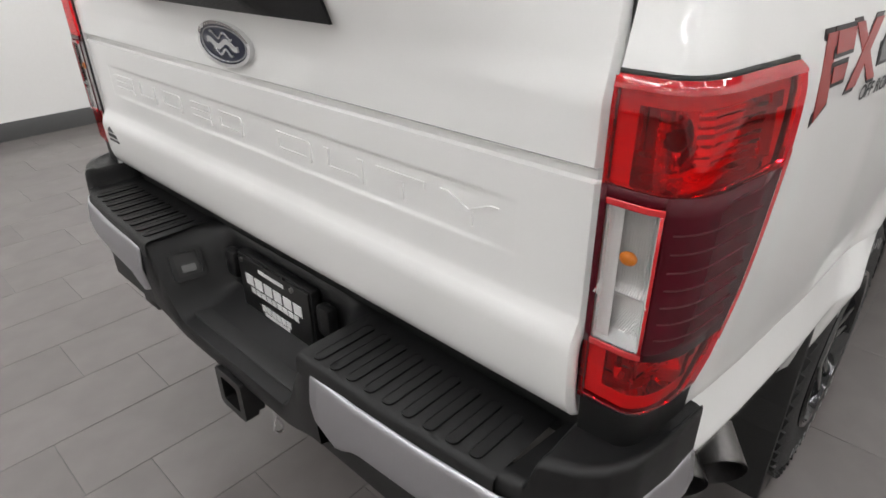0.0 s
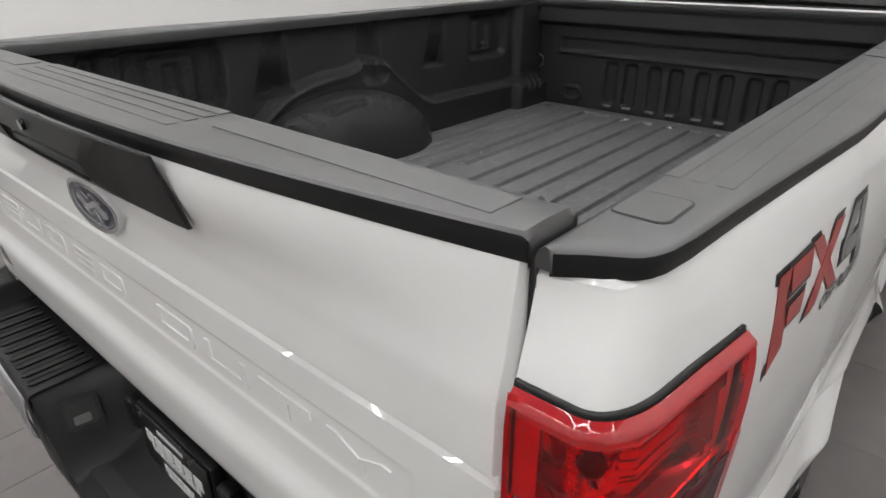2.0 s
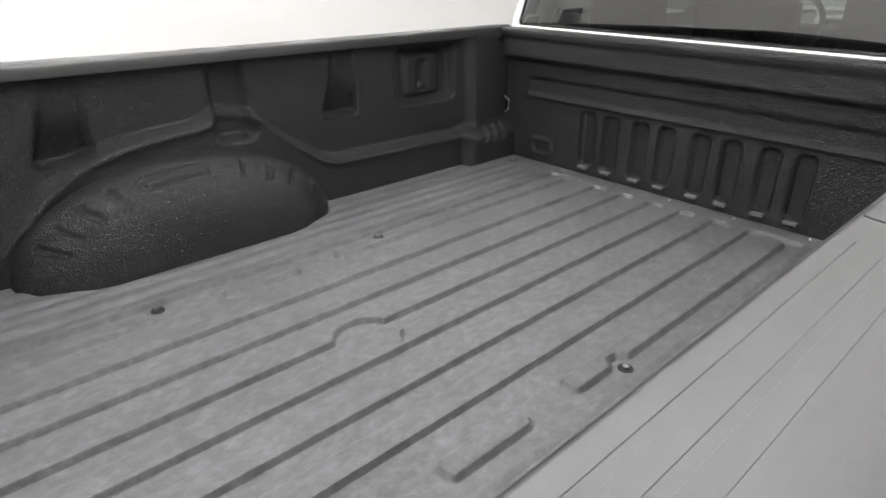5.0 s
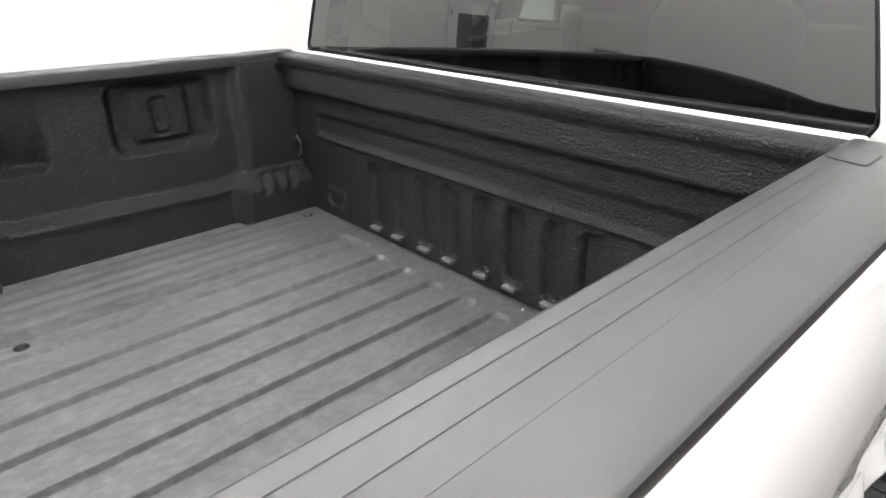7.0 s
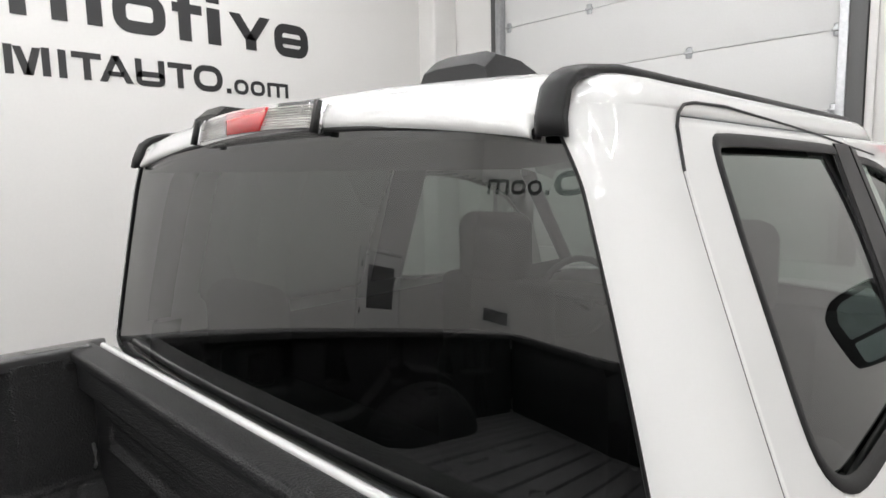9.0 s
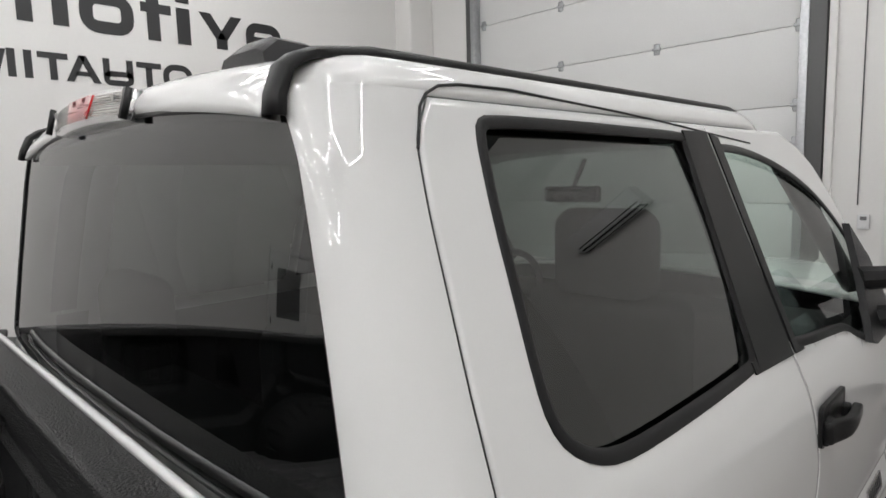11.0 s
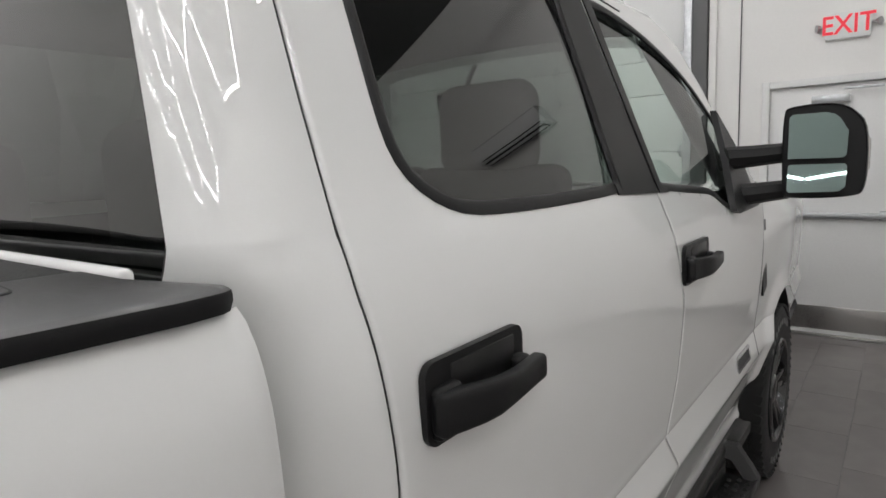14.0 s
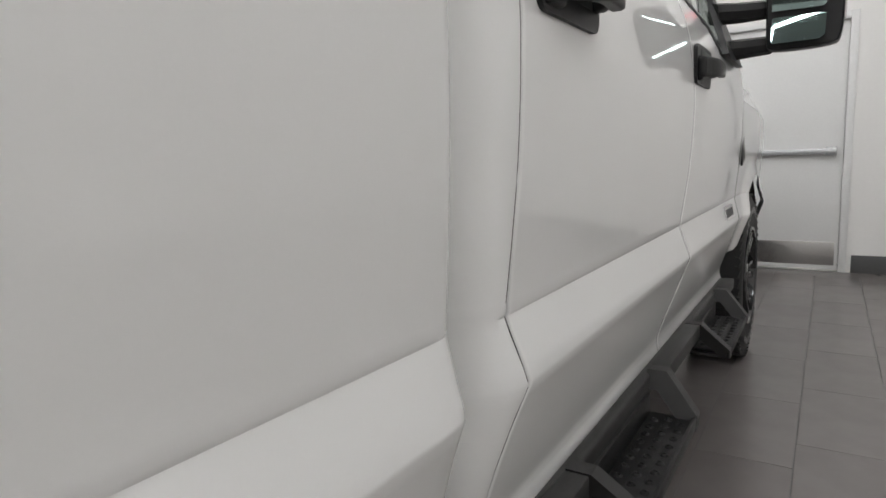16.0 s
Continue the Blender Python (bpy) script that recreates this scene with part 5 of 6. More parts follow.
# exhaust tips and mud flap
for x0, y0, z0 in ((0.966, 0.345, 0.600), (0.922, 0.270, 0.590)):
    d = Vector((0.55, -0.62, -0.28)).normalized()
    p = Vector((x0, y0, z0))
    bm = bmesh.new()
    tube_bm(bm, [p - d * 0.32, p - d * 0.05, p], [0.048, 0.054, 0.055], 28, cap=False)
    tube_bm(bm, [p, p - d * 0.18], [0.050, 0.046], 28, cap=False)
    part("exhaust_tip", bm, PIPE, truck, "steel exhaust tip")
for s in (1, -1):
    fl = box_bm(bmesh.new(), s * 0.74, s * 0.995, -0.008, 0.008, 0.20, 0.80, 0.006, 2)
    bmesh.ops.transform(fl, matrix=Matrix.Translation((0, 0.735, 0)), verts=fl.verts)
    part("mud_flap", fl, RUBBER, truck, "black rubber mud flap")
    # dark wheel-well liners
    for yc in (WHEEL_Y, FRONT_Y - 0.04):
        sheet("wheel_well", lambda a, k: (s * (0.99 if k == 0 else 0.60), yc + 0.50 * math.cos(a), 0.44 + 0.50 * math.sin(a)), lin(0.0, math.pi, 25), [0, 1], RUBBER, truck, "black wheel-well liner", flip=s > 0)


# wheels
def wheel():
    w = tagged(new("wheel"), "black spoked wheel with an all-terrain tyre")
    R, W = 0.42, 0.262
    prof = [(-0.5, 0.60), (-0.52, 0.70), (-0.53, 0.80), (-0.515, 0.90), (-0.47, 0.965), (-0.40, 0.985), (0.40, 0.985), (0.47, 0.965), (0.515, 0.90), (0.53, 0.80), (0.52, 0.70), (0.5, 0.60)]
    tyre = sheet("tyre", lambda a, k: (prof[k][0] * W, R * prof[k][1] * math.cos(a), R * prof[k][1] * math.sin(a)), lin(0, 2 * math.pi, 65), list(range(len(prof))), RUBBER, w, "black tyre with raised tread blocks", flip=True)
    bm = bmesh.new()
    for k in range(60):
        a = 2 * math.pi * k / 60
        for j, (x0, x1) in enumerate(((-0.132, -0.085), (-0.078, -0.03), (-0.022, 0.022), (0.03, 0.078), (0.085, 0.132))):
            aa = a + (0.07 if j % 2 else 0.0)
            m = Matrix.Rotation(aa, 4, "X") @ Matrix.Translation(((x0 + x1) / 2, R * 0.985, 0)) @ Matrix.Rotation(0.25 * (1 if j % 2 else -1), 4, "Y") @ Matrix.Diagonal((x1 - x0, 0.009, 0.033, 1))
            bmesh.ops.create_cube(bm, size=1, matrix=m)
    part("tread", bm, RUBBER, tyre)
    bm = bmesh.new()
    for k in range(9):
        a0 = radians(60 + 9 * k)
        m = Matrix.Rotation(a0, 4, "X") @ Matrix.Translation((0.1392, R * 0.80, 0)) @ Matrix.Diagonal((0.002, 0.028, 0.022, 1))
        bmesh.ops.create_cube(bm, size=1, matrix=m)
        m = Matrix.Rotation(a0 + math.pi, 4, "X") @ Matrix.Translation((0.1392, R * 0.80, 0)) @ Matrix.Diagonal((0.002, 0.028, 0.022, 1))
        bmesh.ops.create_cube(bm, size=1, matrix=m)
    tagged(part("raised_marks", bm, DECAL_GREY, tyre), "outlined raised marks on the sidewall", kind="stuff")
    rp = [(-0.13, 0.252), (0.10, 0.245), (0.135, 0.252), (0.142, 0.248), (0.140, 0.236), (0.115, 0.228), (0.03, 0.215)]
    rim = sheet("rim", lambda a, k: (rp[k][0], rp[k][1] * math.cos(a), rp[k][1] * math.sin(a)), lin(0, 2 * math.pi, 49), list(range(len(rp))), GLOSSBLACK, w, "gloss black alloy rim", flip=True)
    for k in range(6):
        a = 2 * math.pi * k / 6
        for d in (-0.16, 0.16):
            bm = bmesh.new()
            box_bm(bm, -0.018, 0.018, 0.05, 0.235, -0.017, 0.017, 0.008, 2)
            bmesh.ops.transform(bm, matrix=Matrix.Rotation(a + d, 4, "X") @ Matrix.Translation((0.085, 0, 0)) @ Matrix.Rotation(-0.13, 4, "Z"), verts=bm.verts)
            part("spoke", bm, GLOSSBLACK, rim)
    part("hub_cap", tube_bm(bmesh.new(), [(0.05, 0, 0), (0.115, 0, 0), (0.125, 0, 0)], [0.075, 0.07, 0.055], 24), GLOSSBLACK, rim, "black hub cap")
    part("brake_disc", tube_bm(bmesh.new(), [(-0.02, 0, 0), (0.01, 0, 0)], 0.18, 32), STEEL, w, "steel brake disc")
    return w


w0 = wheel()
w0.matrix_basis = pose(0.862, WHEEL_Y, 0.418)
w0.parent = truck
for m in (pose(0.875, FRONT_Y - 0.04, 0.418), pose(-0.862, WHEEL_Y, 0.418, 0, 0, 180), pose(-0.875, FRONT_Y - 0.04, 0.418, 0, 0, 180)):
    copy_thing(w0, m)
tube("rear_axle", [(-0.8, WHEEL_Y, 0.40), (0.8, WHEEL_Y, 0.40)], 0.06, BODY_IN, truck, "dark rear axle")
for s in (1, -1):
    box("frame_rail", s * 0.42, s * 0.52, 0.0, 6.6, 0.56, 0.74, BODY_IN, truck, "dark chassis rail", bevel=0.01)


# ---- cab ----
def side_d(z):
    """The half width of doors and cab at a height."""
    if z <= 1.435:
        return side_x(z + 0.020) + 0.003
    if z < 1.50:
        t = (z - 1.435) / 0.065
        a, b = side_x(1.455) + 0.003, 0.955
        return a + (b - a) * t * (0.6 + 0.4 * t)
    return 0.955 - 0.38 * (z - 1.50)


rear_y = soft_tab([0.55, 1.40, 1.47, 2.03, 2.06], [2.780, 2.770, 2.745, 2.798, 2.803], 0.03)
glass_low = soft_tab([0.55, 1.44, 1.47, 1.65, 1.93], [0.70, 0.80, 0.868, 0.818, 0.728], 0.04)


def glass_x(z):
    """Half width of the rear glass: a steady taper that rounds in at the top."""
    if z < 1.50:
        return glass_low(z)
    return 0.8602 - 0.262 * (z - 1.50) - 0.09 * (z - 1.50) ** 2 - 0.55 * max(0.0, z - 1.93) ** 1.4
seam_c = soft_tab([0.55, 0.666, 0.772, 0.858, 1.04, 1.22, 1.377, 1.45, 1.653, 1.875, 1.97, 2.03], [2.862, 2.866, 2.904, 2.879, 2.898, 2.908, 2.896, 2.890, 2.902, 2.922, 2.937, 2.985], 0.03)
seam_b = tab([0.55, 0.62, 0.76, 0.855, 1.0, 1.19, 1.45, 2.04], [3.885, 3.89, 3.975, 3.928, 3.985, 4.020, 3.948, 3.914])
seam_f = tab([0.55, 0.86, 1.285, 1.46], [5.02, 5.05, 5.12, 5.13])
pillar_a = tab([1.385, 1.45, 1.68, 1.80, 1.925, 1.98, 2.03], [5.15, 5.10, 4.90, 4.84, 4.735, 4.64, 4.47])
Z_DOOR = [0.503, 0.507, 0.512, 0.517, 0.522, 0.528, 0.535, 0.542, 0.548, 0.555, 0.562, 0.571, 0.58, 0.59, 0.62, 0.66, 0.70, 0.73, 0.75, 0.767, 0.773, 0.79, 0.82, 0.838, 0.860, 0.866, 0.88, 0.91, 0.95] + lin(0.99, 1.40, 14) + [1.415, 1.43, 1.445, 1.46, 1.475, 1.49, 1.50]
Z_UP = lin(1.512, 2.024, 44)


def inside(poly, a, b):
    hit = False
    for (x0, y0), (x1, y1) in zip(poly, poly[1:] + poly[:1]):
        if (y0 > b) != (y1 > b) and a < x0 + (b - y0) * (x1 - x0) / (y1 - y0):
            hit = not hit
    return hit


def smooth_loop(pts, n=3):
    for _ in range(n):
        out = []
        for (x0, y0), (x1, y1) in zip(pts, pts[1:] + pts[:1]):
            out += [(0.75 * x0 + 0.25 * x1, 0.75 * y0 + 0.25 * y1), (0.25 * x0 + 0.75 * x1, 0.25 * y0 + 0.75 * y1)]
        pts = out
    return pts


REAR_WIN = smooth_loop([(3.064, 1.965), (3.072, 1.988), (3.095, 1.997), (3.30, 1.998), (3.60, 1.995), (3.765, 1.993), (3.778, 1.985), (3.774, 1.95), (3.735, 1.55), (3.728, 1.512), (3.70, 1.503), (3.45, 1.500), (3.25, 1.502), (3.15, 1.508), (3.095, 1.525), (3.052, 1.553), (3.031, 1.588), (3.029, 1.64), (3.038, 1.741), (3.047, 1.858), (3.059, 1.94)], 1)
FRONT_WIN = smooth_loop([(3.975, 1.974), (4.20, 1.956), (4.45, 1.902), (4.66, 1.815), (4.80, 1.700), (4.875, 1.56), (4.90, 1.42), (4.80, 1.385), (4.60, 1.385), (4.50, 1.42), (4.42, 1.455), (4.30, 1.467), (3.99, 1.492), (3.96, 1.51), (3.955, 1.60), (3.962, 1.95)], 2)


def on_side(s, out=0.0):
    return lambda y, z, d: (s * (side_d(z) + out + d), y, z)


def dimple():
    bm = bmesh.new()
    rings = [[bm.verts.new((r * math.cos(k * math.pi / 5), r * math.sin(k * math.pi / 5), z)) for k in range(10)] for r, z in ((0.0095, 0.0), (0.0072, 0.0042), (0.0052, 0.0042), (0.0045, 0.0006))]
    for a, b in zip(rings, rings[1:]):
        for k in range(10):
            bm.faces.new((a[k], a[(k + 1) % 10], b[(k + 1) % 10], b[k]))
    bm.faces.new(rings[-1])
    me = bpy.data.meshes.new("grip_dimple")
    bm.to_mesh(me)
    bm.free()
    me.materials.append(STEPPAD)
    return me


DIMPLE = dimple()


def side_panels(s):
    def strip(name, y0, y1, zs, label, drop=None, n=24, mat=WHITE):
        def f(t, z):
            a, b = y0(z), y1(z)
            y = a + (b - a) * t
            x = side_d(z)
            return (s * x, y, z)
        return sheet(name, f, lin(0, 1, n), zs, mat, truck, label, flip=s < 0, sharp=28, drop=drop, thick=0.006)

    rear = strip("rear_door", lambda z: seam_c(z) + 0.003, lambda z: seam_b(z) - 0.0022, Z_DOOR + Z_UP, "white rear cab door, closed", lambda x, y, z: inside(REAR_WIN, y, z), 96)
    front = strip("front_door", lambda z: seam_b(z) + 0.0022, lambda z: min(seam_f(z), pillar_a(z) if z > 1.385 else 9) - 0.004, Z_DOOR + Z_UP, "white front cab door, closed", lambda x, y, z: inside(FRONT_WIN, y, z), 96)
    for win, door, glass, nm in ((REAR_WIN, rear, TINT_DARK, "dark privacy glass"), (FRONT_WIN, front, TINT_LIGHT, "lightly tinted glass")):
        ya, yb, za, zb = min(p[0] for p in win), max(p[0] for p in win), min(p[1] for p in win), max(p[1] for p in win)
        cy, cz = (ya + yb) / 2, (za + zb) / 2
        grown = [(cy + (a - cy) * 1.015, cz + (b - cz) * 1.02) for a, b in win]
        sheet("window_glass", lambda y, z: (s * (side_d(max(1.512, z)) - 0.016 + 0.012 * (1 - ((z - cz) / (zb - za) * 2) ** 2) + (0.38 * (1.512 - z) if z < 1.512 else 0.0)), y, z), lin(ya - 0.01, yb + 0.01, 90), lin(za - 0.008, zb + 0.008, 56), glass, door, nm, flip=s < 0, sharp=60, drop=lambda x, y, z: not inside(grown, y, z))
        ribbon("window_seal", win, on_side(s, -0.004), 0.023, 0.008, BLACK, door, "black rubber window seal")
    # black pillar trim between the windows
    prism("pillar_trim", [(3.772, 2.006), (3.905, 2.008), (3.938, 1.490), (3.726, 1.496), (3.732, 1.54)], on_side(s, 0.0015), 0.004, BLACK, rear, "black pillar trim")
    prism("pillar_trim", [(3.924, 2.002), (3.972, 1.995), (3.985, 1.488), (3.955, 1.488)], on_side(s, 0.0015), 0.004, BLACK, front, "black pillar trim")
    prism("belt_trim", [(3.70, 1.491), (3.941, 1.481), (3.941, 1.500), (3.70, 1.515)], on_side(s, 0.001), 0.004, BLACK, rear, "black belt trim")
    prism("belt_trim", [(3.955, 1.480), (4.02, 1.477), (4.02, 1.495), (3.955, 1.499)], on_side(s, 0.001), 0.004, BLACK, front, "black belt trim")
    # dark rubber down in the door gaps
    for seam, nm in ((seam_c, rear), (seam_b, front)):
        tube("door_seal", [(s * (side_d(z) - 0.0030), seam(z), z) for z in [0.60, 0.66, 0.71, 0.767, 0.773, 0.81, 0.856, 0.860] + lin(0.88, 1.96, 40)], 0.0027, GASKET, nm, "black rubber in the door gap", 6)

    # quarter panel: from the rear glass round the corner to the door
    def quarter(t, z):
        g = (glass_x(z), rear_y(z))
        e = (side_d(z), seam_c(z) - 0.0025)
        c = (side_d(z) - 0.004, rear_y(z) + 0.012)
        if z > 1.49:
            # above the belt one even roll into a flat flank, whatever the seam does
            end = rear_y(z) + 0.128
            y = g[1] + (e[1] - g[1]) * t ** 1.5
            a = min(1.0, (y - g[1]) / (end - g[1]))
            k = 1 - (1 - (1 - a) ** 2.6) ** (1 / 1.7)
            return (s * (side_d(z) - (side_d(z) - g[0]) * k), y, z)
        x, y = bez(g, c, e, t)
        return (s * x, y, z)

    sheet("quarter_panel", quarter, lin(0, 1, 56), Z_DOOR + lin(1.506, 2.034, 100), WHITE, truck, "white cab corner panel", flip=s < 0, sharp=32)
    # front fender with its arch
    fz = [z for z in Z_DOOR if z <= 1.30] + [1.33, 1.36]

    def fender(t, z):
        y = 5.055 + t
        zz = max(z, arch_z(y, FRONT_Y - 0.04, 0.62))
        y += (seam_f(zz) + 0.004 - 5.055) * (1 - min(1, t / 0.3)) if t < 0.3 else 0
        x = side_d(zz) - 0.05 * sstep(0.75, 1.65, t) - 0.05 * sstep(1.22, 1.36, zz)
        d = abs(math.hypot(y - FRONT_Y + 0.04, zz - AXLE_Z) - ARCH_R)
        x += 0.02 * math.exp(-((d / 0.05) ** 2))
        return (s * x, y, zz)

    ts = sorted(set(lin(0, 1.65, 60) + [FRONT_Y - 0.04 + ARCH_R * math.cos(radians(a)) - 5.055 for a in range(28, 153, 5)]))
    fen = sheet("front_fender", fender, ts, fz, WHITE, truck, "white front fender", flip=s < 0, sharp=28, weld=1e-5)
    vent = [(5.12, 0.99), (5.19, 1.02), (5.20, 1.295), (5.145, 1.295)]
    prism("side_vent", vent, lambda a, b, d: (s * (side_d(b) - 0.03 * sstep(1.22, 1.36, b) + 0.001 + d), a, b), 0.008, BLACK, fen, "black side vent")
    # handles
    for y0, door in ((2.952, rear), (3.998, front)):
        hz0, hz1 = 1.238, 1.343
        h = prism("door_handle", rounded(y0, y0 + 0.225, hz0, hz1, 0.020), lambda a, b, d: (s * (1.011 + d), a, b), 0.010, BLACK, door, "black plastic pull handle")
        box("handle_pocket", s * 1.016, s * 1.0225, y0 + 0.05, y0 + 0.20, hz0 + 0.030, hz1 - 0.010, GASKET, h, bevel=0.003)

        def grip(t, a):
            y = y0 + 0.006 + 0.221 * t
            off = 0.010 + 0.026 * sstep(0.0, 0.45, t) - 0.006 * sstep(0.6, 1.0, t)
            k = 1.0 if 0 < t < 1 else 0.0
            k = min(1.0, math.sqrt(max(0.0, 1 - (1 - min(1, t / 0.035)) ** 2)) if t < 0.5 else math.sqrt(max(0.0, 1 - (1 - min(1, (1 - t) / 0.045)) ** 2)))
            hh = (0.027 - 0.009 * sstep(0.15, 0.75, t)) * (0.4 + 0.6 * k)
            zc = 1.280 + 0.006 * t
            c, q = math.cos(a), math.sin(a)
            return (s * (1.021 + off + 0.012 * k * math.copysign(abs(c) ** 0.45, c)), y, zc + hh * math.copysign(abs(q) ** 0.45, q))

        sheet("grip", grip, [0.0, 0.006, 0.015, 0.025, 0.035, 0.1, 0.2, 0.3, 0.4, 0.5, 0.6, 0.7, 0.8, 0.9, 0.955, 0.97, 0.985, 0.995, 1.0], lin(0, 2 * math.pi, 33), BLACK, h, flip=s > 0, sharp=45)
        box("grip_end", s * 1.012, s * 1.040, y0 + 0.188, y0 + 0.220, 1.268, 1.302, BLACK, h, bevel=0.008, segs=3)
        box("grip_end", s * 1.012, s * 1.034, y0 + 0.010, y0 + 0.06, 1.246, 1.312, BLACK, h, bevel=0.008, segs=3)
    # dark gap along the top of the doors
    tube("door_gap", [(s * (x + 0.0005), y, z) for x, y, z in ((0.785, 2.932, 1.952), (0.763, 2.958, 2.010), (0.757, 2.975, 2.028), (0.751, 3.005, 2.042), (0.747, 3.05, 2.048), (0.747, 3.168, 2.050), (0.751, 3.503, 2.034), (0.757, 3.70, 2.022), (0.763, 3.896, 2.007), (0.771, 4.20, 1.985))], 0.0023, GASKET, truck, "thin black gap over the doors", 8)
    # badge low on the front door
    bd = prism("door_badge", rounded(4.69, 4.90, 0.795, 0.845, 0.008), lambda a, b, d: (s * (side_d(b) + 0.002 + d), a + 0.4 * (b - 0.82), b), 0.004, CHROME, front, "chrome door badge with dark print")
    for k in range(7):
        prism("badge_mark", rounded(4.705 + 0.026 * k, 4.725 + 0.026 * k, 0.805, 0.835, 0.003), lambda a, b, d: (s * (side_d(b) + 0.0058 + d), a + 0.4 * (b - 0.82), b), 0.001, DECAL_DARK, bd)
    # mirror: sail, two arms, head with two glasses
    mir = prism("door_mirror", [(4.805, 1.722), (4.70, 1.55), (4.56, 1.384), (4.60, 1.372), (4.93, 1.375), (4.90, 1.60)], on_side(s, 0.004), 0.022, BLACK, front, "black towing mirror on two arms")
    for za, zb, y in ((1.55, 1.563, 4.72), (1.42, 1.436, 4.72)):
        am = bmesh.new()
        tube_bm(am, [(s * 0.945, y, za), (s * 1.02, y + 0.06, za + 0.004), (s * 1.125, y + 0.12, zb)], [0.040, 0.037, 0.033], 8)
        part("mirror_arm", am, BLACK, mir)
    hd = [(1.112, 1.425), (1.13, 1.405), (1.32, 1.41), (1.352, 1.435), (1.352, 1.64), (1.31, 1.695), (1.262, 1.72), (1.13, 1.716), (1.110, 1.695)]
    head = bmesh.new()
    loop = smooth_loop(hd, 2)
    rings = [(4.805, 0.95), (4.80, 0.985), (4.812, 1.0), (4.86, 1.0), (4.90, 0.94), (4.92, 0.75), (4.925, 0.3)]
    cx, cz = 1.232, 1.563
    vs = [[head.verts.new((s * (cx + (a - cx) * k), y + 0.08 * (a - cx), cz + (b - cz) * k)) for a, b in loop] for y, k in rings]
    for r0, r1 in zip(vs, vs[1:]):
        for i in range(len(loop)):
            j = (i + 1) % len(loop)
            head.faces.new((r0[i], r0[j], r1[j], r1[i]))
    head.faces.new(vs[-1])
    head.faces.new(vs[0][::-1])
    bmesh.ops.recalc_face_normals(head, faces=head.faces)
    head = part("mirror_head", head, BLACK, mir, "black mirror housing")
    up = [(1.132, 1.540), (1.288, 1.540), (1.297, 1.549), (1.299, 1.625), (1.275, 1.668), (1.260, 1.681), (1.236, 1.688), (1.142, 1.686), (1.132, 1.676)]
    lo = [(1.132, 1.436), (1.140, 1.428), (1.280, 1.431), (1.297, 1.446), (1.299, 1.513), (1.292, 1.521), (1.138, 1.521), (1.132, 1.514)]
    for g, nm, t, zc in ((up, "flat mirror glass", 0.09, 1.615), (lo, "small wide-angle mirror glass", 0.20, 1.475)):
        prism("mirror_glass", g, lambda a, b, d: (s * a, 4.790 + 0.08 * (a - cx) + t * (b - zc) - d, b), 0.003, MIRROR, head, nm)
    box("mirror_lamp", s * 1.345, s * 1.357, 4.83, 4.88, 1.50, 1.60, CLEAR, head, "clear side marker lens", bevel=0.004)
    # step bars under the doors
    bar = box("step_bar", s * 0.963, s * 0.990, 2.70, 4.93, 0.478, 0.534, STEPMETAL, truck, "black drop step bar", bevel=0.009, segs=3)
    box("rocker", s * 0.80, s * 0.885, 2.80, 5.05, 0.46, 0.56, BODY_IN, truck, "dark rocker underside", bevel=0.01)
    trays = ((3.165, 3.655), (4.165, 4.640))
    for ya, yb in ((2.70, 3.12), (3.700, 4.125), (4.700, 4.90)):
        box("step_bridge", s * 0.980, s * 1.024, ya, yb, 0.500, 0.5405, STEPMETAL, bar, "black bridge between the steps", bevel=0.004, segs=2)
    for y0, y1 in trays:
        tray = box("step_tray", s * 0.998, s * 1.092, y0 + 0.02, y1 - 0.02, 0.440, 0.450, STEPPAD, bar, "black perforated step plate", bevel=0.003)
        box("tray_lip", s * 1.0925, s * 1.102, y0, y1, 0.432, 0.458, STEPPAD, tray, bevel=0.003)
        box("tray_back", s * 0.985, s * 0.997, y0 + 0.02, y1 - 0.02, 0.440, 0.495, STEPPAD, tray, "black upright plate behind the step", bevel=0.003)
        for i in range(10):
            for j in range(3):
                yy = y0 + 0.06 + (y1 - y0 - 0.13) * i / 9 + 0.018 * (j % 2)
                d = new("grip_dimple", DIMPLE)
                d.location, d.parent = (s * (1.017 + 0.029 * j), yy, 0.4498), tray
        # a bent flat bar at each end, leaning in towards the tray
        for top, foot in ((y0 - 0.045, y0), (y1 + 0.010, y1 - 0.035)):
            pts = [(0.982, 0.500), (0.982, 0.542), (1.026, 0.542), (1.103, 0.459), (1.103, 0.430), (0.990, 0.430), (0.990, 0.4395), (1.068, 0.4395), (1.009, 0.500)]
            prism("hanger", pts, lambda a, b, d: (s * a, top + (foot - top) * (0.542 - b) / 0.09 + d, b), 0.036, STEPMETAL, bar, "black hanger bracket")


for s in (1, -1):
    side_panels(s)


